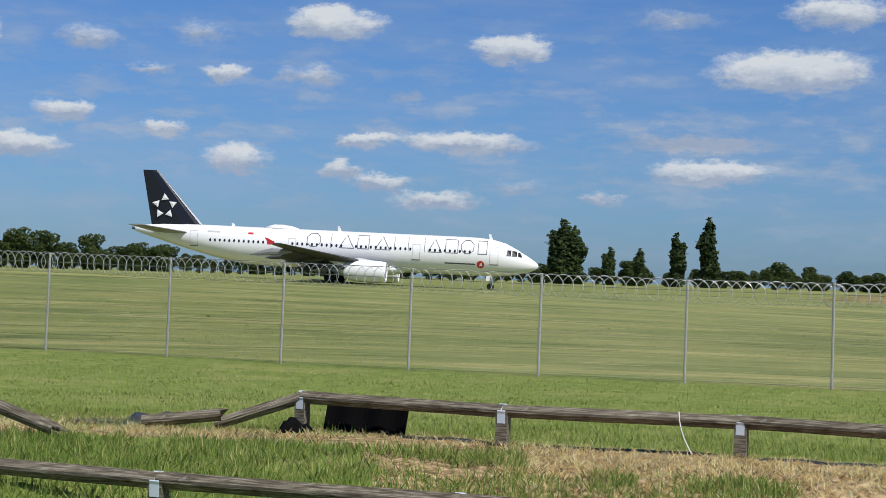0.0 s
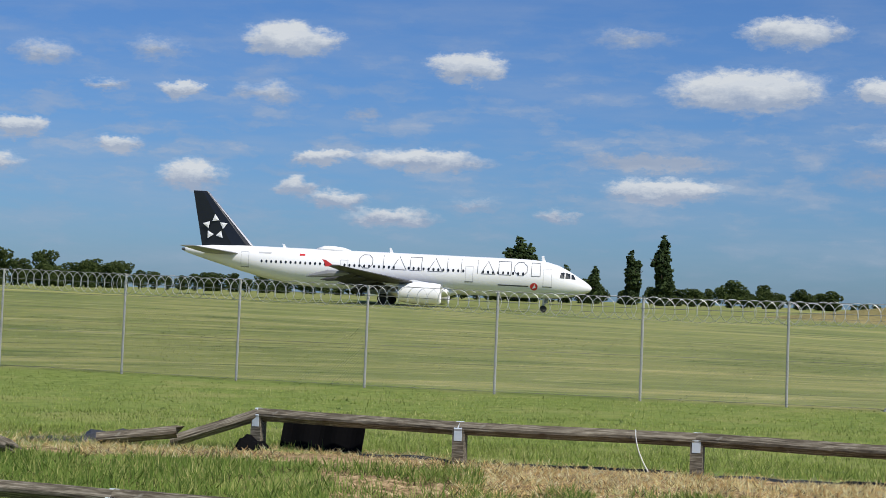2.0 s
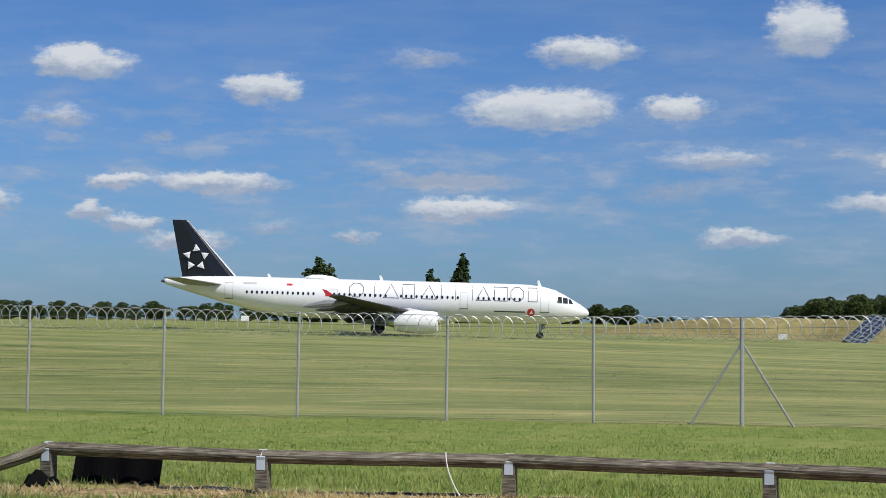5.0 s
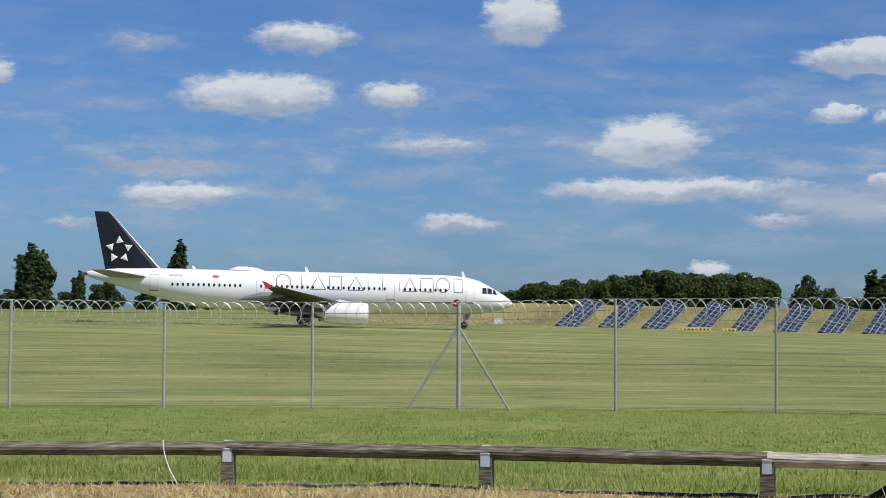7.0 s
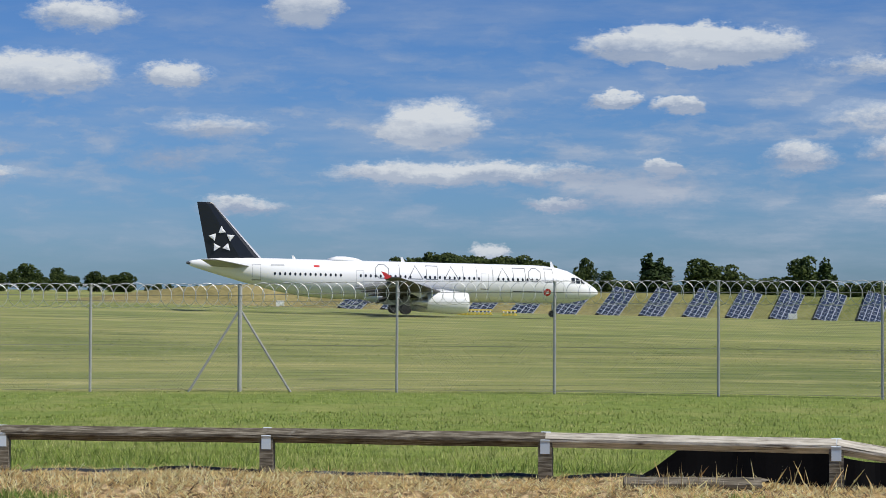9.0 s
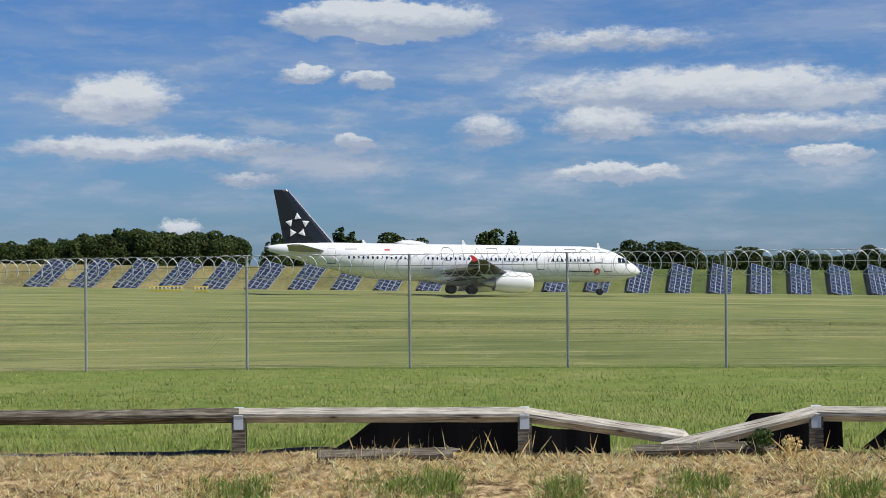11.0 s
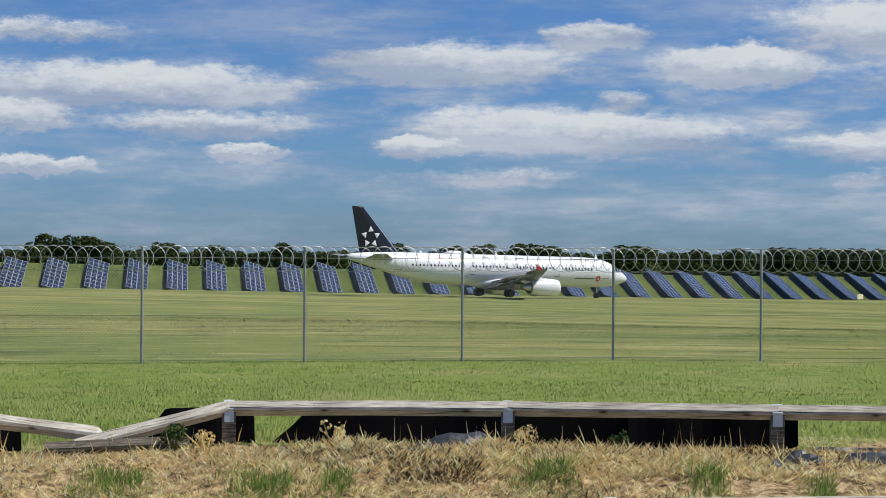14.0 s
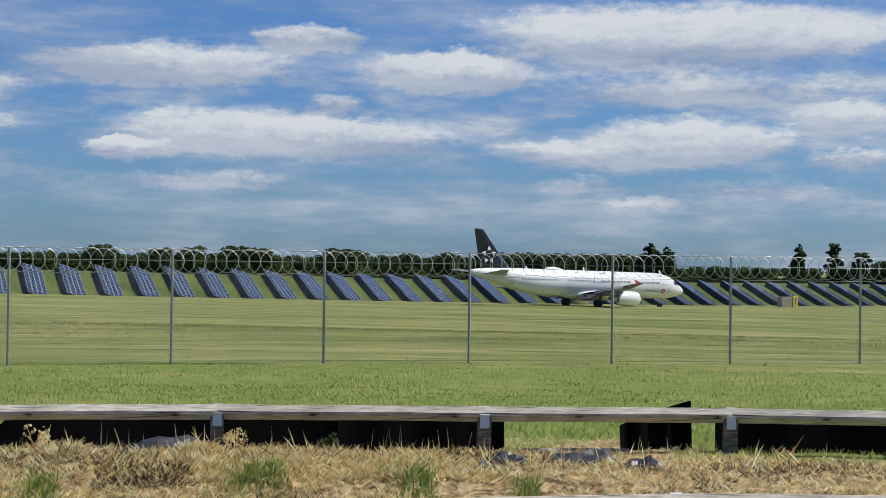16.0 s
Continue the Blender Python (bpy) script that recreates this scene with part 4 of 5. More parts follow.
    decal_patch(bm, [(10.0, 3.06), (6.75, 3.06), (6.75, 3.19), (10.0, 3.19)], 0.02)
    part("title_bar", bm, M_MARK, jet)
    bm = bmesh.new()
    decal_patch(bm, oval(6.15, 3.12, 0.4, 0.4, 16), 0.02)
    disc = part("emblem_disc", bm, M_RED, jet, "dark red round emblem")
    bm = bmesh.new()
    decal_patch(bm, [(6.32, 2.92), (6.08, 3.38), (5.95, 3.0)], 0.03)
    part("emblem_bird", bm, M_WHITE, disc)
    bm = bmesh.new()
    decal_patch(bm, [(31.5, 5.2), (30.9, 5.2), (30.9, 5.4), (31.5, 5.4)], 0.02)
    part("flag_bar", bm, M_RED, jet)
    bm = bmesh.new()
    decal_patch(bm, [(36.0, 5.25), (34.6, 5.25), (34.6, 5.42), (36.0, 5.42)], 0.02)
    part("registration_bar", bm, M_SEAM, jet)
    bm = bmesh.new()
    decal_line(bm, [(8.0, 2.35), (2.2, 2.55)], 0.03)
    part("skin_seam", bm, M_SEAM, jet)
    # aerials and radome on the roof
    for u, h in ((5.0, 0.62), (21.5, 0.5), (33.2, 0.35)):
        zc, ry, rz = hull(u)
        bm = bmesh.new()
        prism(bm, [(-u, zc + rz - 0.05), (-u - 0.4, zc + rz - 0.05), (-u - 0.5, zc + rz + h), (-u - 0.28, zc + rz + h)], -0.03, 0.03)
        part("blade_aerial", bm, M_WHITE, jet)
    bm = bmesh.new()
    rings = []
    for u, h in ((26.2, 0.05), (26.9, 0.28), (28.0, 0.42), (29.0, 0.4), (29.9, 0.12)):
        rings.append([(-u, 0.75 * math.cos(math.pi * i / 10) * (0.4 + h), 5.95 + (h + 0.08) * math.sin(math.pi * i / 10)) for i in range(11)])
    loft(bm, rings)
    part("radome", bm, M_WHITE, jet, shade=True)
    bm = bmesh.new()
    rod(bm, (-44.3, 0, 5.3), (-44.75, 0, 5.36), 0.2, 12, 0.12)
    part("tail_exhaust", bm, M_MARK, jet)
    # landing gear
    for name, u, ys, r, w in (("nose_gear", 5.1, (0,), 0.38, 0.2), ("main_gear", 22.0, (-3.8, 3.8), 0.58, 0.4)):
        for y in ys:
            leg = new(name)
            leg.parent = jet
            leg.location = (-u, y, 0.42)
            bm = bmesh.new()
            rod(bm, (0, 0, r), (0, 0, 1.9), 0.11, 10)
            rod(bm, (0, 0, r + 0.3), (0.9 if name == "nose_gear" else -0.9, 0, 1.9), 0.06, 8)
            rod(bm, (0, -w * 1.2, r), (0, w * 1.2, r), 0.07, 8)
            part("strut", bm, M_METAL, leg)
            bm = bmesh.new()
            if name == "nose_gear":
                box(bm, pose(0.25, 0, 1.45), 0.5, 0.04, 0.9)
            else:
                box(bm, pose(0.1, -0.35 if y < 0 else 0.35, 1.6), 0.8, 0.05, 0.8, 0.02)
            part("gear_door", bm, M_GREYP, leg)
            for s in (-1, 1):
                wheel = new("wheel")
                wheel.parent = leg
                wheel.location = (0, s * w, r)
                WHEELS.append((wheel, r))
                bm = bmesh.new()
                prof = ((-0.5, 0.62), (-0.48, 0.9), (-0.3, 1.0), (0.3, 1.0), (0.48, 0.9), (0.5, 0.62))
                loft(bm, [[(r * k * math.sin(2 * math.pi * i / 20), t * w * 0.85, r * k * math.cos(2 * math.pi * i / 20)) for i in range(20)] for t, k in prof])
                part("tyre", bm, M_TYRE, wheel, shade=False)
    return jet


WHEELS = []
airliner = build_aircraft()

# seconds, place of the nose on the ground, heading, downhill slope in degrees
ROLL = [
    (0.0, 10.56, 196.57, 0.36, -5.28, 1.08),
    (0.5, 13.21, 196.32, 0.31, -5.51, 1.08),
    (1.0, 15.75, 196.07, 0.27, -5.73, 1.08),
    (1.5, 18.24, 195.81, 0.22, -5.95, 1.08),
    (2.0, 20.97, 195.52, 0.17, -6.19, 1.08),
    (2.5, 23.49, 190.04, 0.11, -6.46, 1.08),
    (3.0, 26.48, 189.70, 0.06, -6.73, 1.07),
    (5.5, 45.38, 187.20, -0.30, -8.35, 1.07),
    (6.0, 50.44, 186.43, -0.39, -8.78, 1.07),
    (6.5, 55.84, 185.58, -0.50, -9.22, 1.06),
    (7.0, 62.16, 184.52, -0.62, -9.74, 1.06),
    (7.5, 69.59, 183.21, -0.76, -10.34, 1.06),
    (8.0, 77.30, 181.76, -0.90, -10.94, 1.06),
    (10.5, 125.26, 170.91, -1.80, -14.47, 1.04),
    (11.0, 135.90, 168.10, -2.00, -15.19, 1.04),
    (11.5, 148.01, 164.72, -2.23, -15.98, 1.03),
    (12.0, 161.31, 160.80, -2.48, -16.82, 1.03),
    (12.5, 174.50, 156.72, -2.73, -17.61, 1.03),
    (13.0, 188.10, 152.30, -2.98, -18.39, 1.02),
    (13.5, 201.43, 147.77, -3.23, -19.12, 1.02),
    (14.0, 216.13, 142.57, -3.51, -19.88, 1.01),
    (14.5, 232.57, 136.50, -3.81, -20.67, 1.01),
    (15.0, 248.50, 130.37, -4.11, -21.38, 1.00),
    (15.5, 264.92, 123.83, -4.42, -22.05, 0.99),
    (16.0, 280.76, 117.32, -4.72, -22.65, 0.99),
]


# ---- trees ----
def leaf_cloud(name, parent, material, blobs, count, size, seed):
    """Leaf clumps scattered in and on a set of ellipsoids (x, y, z, rx, ry, rz)."""
    rng = np.random.default_rng(seed)
    vol = np.array([b[3] * b[4] * b[5] for b in blobs]) ** (2 / 3)
    pick = rng.choice(len(blobs), count, p=vol / vol.sum())
    B = np.array(blobs)[pick]
    d = rng.normal(size=(count, 3))
    d /= np.linalg.norm(d, axis=1)[:, None]
    c = B[:, :3] + d * B[:, 3:] * (rng.uniform(0.55, 1.08, count) ** 0.7)[:, None]
    verts = np.zeros((count, 4, 3))
    n = d + rng.normal(size=(count, 3)) * 0.6
    n /= np.linalg.norm(n, axis=1)[:, None]
    t = np.cross(n, rng.normal(size=(count, 3)))
    t /= np.linalg.norm(t, axis=1)[:, None]
    b = np.cross(n, t)
    s = size * rng.uniform(0.6, 1.3, count)[:, None]
    verts[:, 0] = c + t * s
    verts[:, 1] = c - t * s * 0.5 + b * s * 0.8
    verts[:, 2] = c - t * s * 0.5 - b * s * 0.8
    verts[:, 3] = c + n * s * 0.7
    idx = np.arange(count)[:, None] * 4
    faces = np.concatenate([idx + np.array([0, 1, 3]), idx + np.array([1, 2, 3]), idx + np.array([2, 0, 3])])
    return raw(name, verts.reshape(-1, 3).tolist(), faces.tolist(), material, parent)


def make_tree(kind, seed, far=True):
    rng = random.Random(seed)
    label = {"broad": "dark green broadleaf tree with a rounded crown", "poplar": "tall narrow poplar with dense dark foliage", "pine": "tall dark conifer with a ragged open crown"}[kind]
    tree = thing("tree", pose(0, 0, 0), label, "tree", "trees beyond the airfield")
    h = 10.0
    bm = bmesh.new()
    rod(bm, (0, 0, -0.5), (0, 0, h * 0.45), 0.28, 7, 0.18)
    rod(bm, (0, 0, h * 0.45), (0.1, 0, h * 0.9), 0.18, 6, 0.04)
    for i in range(6):
        w, z = rng.uniform(0, 6.28), h * rng.uniform(0.25, 0.7)
        rod(bm, (0, 0, z), (1.6 * math.cos(w), 1.6 * math.sin(w), z + 1.3), 0.09, 5, 0.03)
    part("trunk", bm, M_BARK, tree)
    blobs = []
    if kind == "broad":
        for i in range(15):
            w, e = rng.uniform(0, 6.28), rng.uniform(0.0, 2.9)
            z = rng.uniform(0.3, 8.4)
            e *= math.sqrt(max(0.1, 1 - ((z - 4.8) / 5.0) ** 2))
            k = rng.uniform(1.2, 2.0)
            blobs.append((e * math.cos(w), e * math.sin(w), z, k, k, k * 0.85))
        mat, count, size = M_LEAF, 2000, 0.36
    elif kind == "poplar":
        for i in range(14):
            z = 0.8 + 8.2 * i / 13
            k = 1.15 * math.sin(math.pi * min(1, (0.25 + 0.72 * i / 13))) ** 0.6 * rng.uniform(0.85, 1.1)
            blobs.append((rng.uniform(-0.4, 0.4), rng.uniform(-0.4, 0.4), z, k, k, 1.1))
        mat, count, size = M_DARKLEAF, 1300, 0.36
    else:
        for i in range(13):
            z = 2.0 + 7.6 * i / 12
            w, e = rng.uniform(0, 6.28), rng.uniform(0.2, 1.2) * (1.15 - i / 14)
            k = rng.uniform(0.5, 1.0) * (1.25 - i / 18)
            blobs.append((e * math.cos(w), e * math.sin(w), z, k * 1.2, k * 1.2, k * 0.6))
        mat, count, size = M_DARKLEAF, 900, 0.34
    leaf_cloud("crown", tree, mat, blobs, count, size, seed)
    return tree


def build_trees():
    kinds = {"broad": [make_tree("broad", s) for s in (1, 2, 3, 4)], "poplar": [make_tree("poplar", s) for s in (11, 12)], "pine": [make_tree("pine", s) for s in (21,)]}
    used = set()
    rng = random.Random(7)

    def plant(kind, az, r, el, wide):
        """A tree whose top stands at a height angle el, wide times its natural width."""
        x, y = at(az, r)
        q, p = along(x, y)
        z = ground_z(x, y)
        if ROW_P + 14 < p < ROW_P + 40 and q > -40:
            z += 3.0 * bank_scale(q)
        h = EYE + r * math.tan(radians(el)) - z
        src = rng.choice(kinds[kind])
        m = pose(x, y, z - 0.15, 0, 0, rng.uniform(0, 360))
        if src in used:
            ob = copy_thing(src, m)
        else:
            used.add(src)
            ob = src
            ob.matrix_basis = m
        ob.scale = (h / 10 * wide, h / 10 * wide, h / 9.6)

    B, P, N = "broad", "poplar", "pine"
    # single trees that stand out: kind, bearing, distance, height angle, width
    for spec in ((B, -14.6, 430, 1.55, 1.0), (B, -12.9, 440, 1.2, 1.2), (B, -12.2, 440, 1.15, 1.1), (B, -10.75, 440, 1.1, 1.1), (B, -9.5, 450, 0.78, 1.1),
                 (P, 3.75, 420, 1.9, 1.6), (P, 4.22, 420, 1.68, 1.4), (P, 5.25, 430, 1.1, 1.5), (P, 6.2, 430, 1.06, 1.6), (B, 5.8, 440, 0.75, 1.2),
                 (P, 7.4, 430, 1.58, 1.25), (P, 8.3, 430, 2.02, 1.25), (B, 10.4, 460, 0.82, 1.5), (B, 11.4, 460, 0.7, 1.5), (B, 12.6, 470, 0.6, 1.5), (B, 9.3, 460, 0.55, 1.5)):
        plant(*spec)
    for spec in ((B, 27.65, 430, 1.1, 0.8), (B, 28.4, 430, 0.7, 1.0), (P, 29.75, 430, 1.18, 1.9), (P, 30.1, 430, 1.05, 1.6), (B, 31.25, 430, 1.08, 1.5), (B, 32.1, 440, 0.9, 1.2),
                 (B, 34.4, 430, 1.16, 1.1), (P, 35.0, 430, 1.05, 1.5), (B, 38.6, 440, 0.8, 1.4), (B, 39.95, 440, 0.82, 1.5), (B, 40.6, 440, 0.62, 1.2), (B, 42.4, 430, 0.62, 1.2),
                 (B, 43.7, 430, 0.5, 1.2), (B, 45.9, 440, 0.56, 1.3), (B, 49.2, 430, 0.65, 1.3), (B, 52.2, 440, 0.56, 1.3), (B, 53.5, 440, 0.62, 1.5), (B, 54.3, 440, 0.6, 1.3),
                 (B, 57.0, 440, 0.62, 1.8), (B, 58.8, 430, 0.42, 1.4), (B, 59.9, 440, 0.5, 1.2), (P, 66.3, 450, 0.74, 2.0), (P, 66.8, 450, 0.66, 1.8), (P, 70.85, 450, 0.76, 1.2), (N, 71.95, 450, 0.8, 1.4),
                 (N, 72.7, 450, 0.55, 2.2), (B, 73.4, 450, 0.45, 1.4), (B, 51.2, 430, 0.5, 1.3)):
        plant(*spec)
    # the wood behind the first panels
    edge = ((18.2, 0.6), (19.7, 0.95), (21.2, 0.98), (22.2, 1.2), (23.6, 1.33), (25.0, 1.2), (25.7, 1.28), (26.6, 0.95), (26.9, 0.7))
    for i in range(46):
        az = 18.4 + 8.4 * (i + rng.uniform(-0.3, 0.3)) / 46
        el = next(a[1] + (b[1] - a[1]) * (az - a[0]) / (b[0] - a[0]) for a, b in zip(edge, edge[1:] + ((40, 0.7),)) if az <= b[0])
        plant(B, az, rng.uniform(395, 440), el * rng.uniform(0.82, 1.02), rng.uniform(0.9, 1.3))
    # low continuous belt of trees at the horizon
    for i in range(230):
        az = -17 + 95 * (i + rng.uniform(-0.4, 0.4)) / 230
        el = 0.36 if az > 14 else 0.52
        if az < -8:
            el = 0.78
        if az > 32:
            el = 0.56 if az < 34.2 else 0.36
        if 60.8 < az < 66.8:
            el = 0.50
        if az > 66.8:
            el = 0.13
        if 13.5 < az < 18:
            el = 0.22
        plant(B, az, rng.uniform(470, 520), el * (rng.uniform(0.93, 1.05) if 60.8 < az < 66.8 else rng.uniform(0.75, 1.1)), rng.uniform(1.2, 1.9))


build_trees()


# ---- signs and airfield lights ----
def sign_board(az, r, w, h, mat=M_SIGN, label="small white airfield marker board on two short legs"):
    x, y = at(az, r)
    z = ground_z(x, y)
    s = thing("marker_board", pose(x, y, z, 0, 0, -min(az, 35) if az < 60 else -8), label, "sign", "airfield marker boards")
    bm = bmesh.new()
    box(bm, pose(0, 0, 0.25 + h / 2), w, 0.08, h, 0.02)
    part("board", bm, mat, s)
    for k in (-1, 1):
        bm = bmesh.new()
        rod(bm, (k * w * 0.35, 0, -0.1), (k * w * 0.35, 0, 0.3), 0.04, 6)
        part("leg", bm, M_STEEL, s)


for az, r, w in ((1.58, 315, 1.4), (18.2, 238, 1.1), (34.05, 238, 1.1), (63.7, 300, 1.6)):
    if az > 60:
        sign_board(az, r, w, 0.5 * w, M_CREAM, "small pale yellow airfield marker board on two short legs")
    else:
        sign_board(az, r, w, 0.62 * w)


def yellow_frame(az, r, n, w):
    x, y = at(az, r)
    s = thing("approach_light_frame", pose(x, y, ground_z(x, y) + 0.22, 0, 0, -az), "low yellow frame carrying a row of small lamps", "airfield light")
    for z in (0.18, 0.62):
        bm = bmesh.new()
        box(bm, pose(0, 0, z), w, 0.14, 0.14, 0.02)
        part("beam", bm, M_YELLOW, s)
    for i in range(n):
        xx = -w / 2 + w * (i + 0.5) / n
        bm = bmesh.new()
        box(bm, pose(xx, 0, 0.4), 0.14, 0.12, 0.46)
        part("upright", bm, M_YELLOW, s)
        bm = bmesh.new()
        rod(bm, (xx, -0.08, 0.5), (xx, -0.2, 0.5), 0.09, 8)
        part("lamp_head", bm, M_SIGN, s)


yellow_frame(24.27, 196, 9, 3.7)
yellow_frame(25.34, 196, 4, 1.6)


def cabinet():
    x, y = at(70.55, 334)
    s = thing("equipment_box", pose(x, y, ground_z(x, y), 0, 0, -32), "yellow equipment cabinet against a brown block", "cabinet")
    bm = bmesh.new()
    box(bm, pose(-0.8, 0, 0.9), 2.4, 1.4, 1.8, 0.05)
    part("block", bm, M_CONC, s)
    bm = bmesh.new()
    box(bm, pose(1.0, -0.2, 0.98), 1.1, 1.2, 1.96, 0.05)
    door = part("cabinet_body", bm, M_YELLOW, s)
    bm = bmesh.new()
    box(bm, pose(1.0, -0.82, 1.05), 0.16, 0.05, 1.1)
    part("cabinet_slot", bm, M_MARK, door)


cabinet()


# ---- black sheets and litter at the rails ----
def sheet(name, label, p, q, h, top_cut=0.0, bend=0.1, mat=M_BLACK, lean=0.12, sag=0.0, rise=0.0):
    """A stiff black sheet standing on edge between two places, one end cut down in a curve."""
    a, b = Vector((*p, 0)), Vector((*q, 0))
    d = b - a
    n = Vector((-d.y, d.x, 0)).normalized()
    rows, cols = 4, 18
    s = thing(name, pose(0, 0, 0), label, "rubber sheet", "black sheets along the rails")
    bm = bmesh.new()
    rings = []
    for i in range(cols + 1):
        k = i / cols
        hh = h * (smooth(0, top_cut, k) if top_cut else 1.0) + 0.012
        hh += rise * k - sag * math.sin(k * 3.1)
        c = a + d * k + n * (bend * math.sin(k * math.pi) + 0.02 * math.sin(k * 17))
        z = ground_at(c) - 0.03
        front = [c + n * (lean * t) + Vector((0, 0, z + hh * t)) for t in (0, 0.35, 0.7, 1.0)]
        back = [v + n * 0.018 for v in front[::-1]]
        rings.append(front + back)
    loft(bm, rings)
    part("sheet", bm, mat, s)


def between(a, b, k, off=0.0):
    A, B = Vector(FAR[a]), Vector(FAR[b])
    p = A.lerp(B, k)
    d = (B - A).normalized()
    return (p.x - d.y * off, p.y + d.x * off)


sheet("rubber_sheet", "flat black rubber sheet standing under the rail", between("A", "B", 0.08, 0.14), between("A", "B", 0.50, 0.14), 0.41, 0, 0.02)
sheet("rubber_sheet", "black rubber sheet rising in a curve under the rail", between("E", "F", 0.28, 0.22), between("E", "F", 1.0, 0.16), 0.43, 0.36, 0.05)
sheet("rubber_sheet", "black rubber sheet behind the snapped rail", between("F", "G", 0.0, 0.16), between("F", "G", 0.30, 0.22), 0.34, 0, 0.03, sag=0.06)
sheet("rubber_sheet", "black rubber sheet behind the fallen rail", between("F", "G", 0.70, 0.2), between("G", "H", 0.09, 0.16), 0.42, 0.25, 0.03)
sheet("rubber_sheet", "black rubber sheet under the rail behind dry weeds", between("G", "H", 0.14, 0.3), between("H", "I", 0.5, 0.25), 0.43, 0.12, 0.08)
sheet("rubber_sheet", "black rubber sheet under the rail", between("H", "I", 0.45, 0.2), between("I", "J", 0.09, 0.16), 0.43, 0, 0.05)
sheet("rubber_sheet", "black rubber sheet with a torn end under the rail", between("I", "J", 0.57, 0.24), between("I", "J", 0.86, 0.20), 0.30, 0, 0.02, rise=0.28)
sheet("rubber_sheet", "black rubber sheet under the rail", between("I", "J", 0.96, 0.24), between("J", "K", 0.9, 0.2), 0.40, 0, 0.04)


for a, b, k0, k1, off in (("A", "B", 0.45, 0.98, -0.1), ("B", "C", 0.1, 0.9, 0.02), ("C", "D", 0.02, 0.55, -0.16), ("C", "D", 0.5, 0.98, 0.05), ("D", "E", 0.05, 0.5, -0.12), ("D", "E", 0.45, 0.97, 0.03), ("E", "F", 0.03, 0.35, -0.05), ("I", "J", 0.1, 0.6, 0.1)):
    sheet("liner_edge", "strip of black liner showing above the straw", between(a, b, k0, off), between(a, b, k1, off + 0.04), 0.05, 0.2, 0.05, M_LINER, 0.05)


def scrap(az, r, w, h, yaw, mat=M_LINER, label="crumpled piece of torn black liner on straw"):
    x, y = at(az, r)
    bm = bmesh.new()
    n = 7
    seed = random.random() * 99
    grid = []
    for i in range(n):
        for j in range(n):
            u, v = i / (n - 1) - 0.5, j / (n - 1) - 0.5
            edge = 1 - max(abs(u), abs(v)) * 2
            z = h * min(1, edge * 2.2) * (0.6 + 0.8 * noise.noise((u * 3, v * 3, seed))) + 0.01
            grid.append(bm.verts.new((u * w * (1 + 0.15 * noise.noise((v * 4, seed, 1))), v * w * 0.6, z)))
    for i in range(n - 1):
        for j in range(n - 1):
            bm.faces.new((grid[i * n + j], grid[(i + 1) * n + j], grid[(i + 1) * n + j + 1], grid[i * n + j + 1]))
    s = tagged(part("liner_scrap", bm, mat), label, "plastic sheet", "torn liner scraps")
    s.matrix_basis = pose(x, y, ground_z(x, y), 0, 0, yaw)


scrap(-4.5, 23.2, 0.5, 0.24, 20, M_BLACK, "curled black rubber scrap beside a rail post")
for a in ((-8.9, 24.2, 0.9, 0.16, 0), (-10.6, 24.2, 1.2, 0.05, 5), 
          (51.6, 19.8, 0.9, 0.20, -50), (50.4, 19.6, 0.5, 0.14, -50), (62.0, 19.2, 0.45, 0.12, -60), (64.3, 19.6, 0.75, 0.16, -60), (66.2, 19.1, 0.4, 0.1, -60), (61.3, 18.9, 0.3, 0.08, -10)):
    scrap(*a)


def plank(p, q, z0, z1, label):
    a, b = Vector((*p, ground_at(p) + z0)), Vector((*q, ground_at(q) + z1))
    s = thing("loose_plank", pose(0, 0, 0), label, "plank", "loose timber by the rails")
    lay(rail_mesh((b - a).length, "timber", s, True), a, b)


plank(at(-9.4, 23.6), at(-6.7, 23.4), 0.08, 0.22, "weathered loose rail lying in the grass")
plank(at(-15.2, 22.6), at(-11.9, 21.2), 0.52, 0.10, "dark weathered rail fallen to the ground at one end")
plank(at(38.7, 19.9), at(43.0, 19.9), 0.06, 0.06, "half-buried timber under the broken rail")
plank(at(28.9, 19.2), at(33.4, 19.4), 0.04, 0.05, "half-buried grey timber on straw")

# a strand of pale twine hanging over a rail
bm = bmesh.new()
tw = between("B", "C", 0.73)
prev = None
for i in range(9):
    k = i / 8
    p = Vector((tw[0] + 0.02 + 0.16 * k * k, tw[1] - 0.13 - 0.06 * k, 0.53 - 0.5 * k))
    if prev is not None:
        rod(bm, prev, p, 0.008, 5)
    prev = p
tagged(part("twine", bm, M_SIGN), "pale twine hanging over the timber rail", "rope")


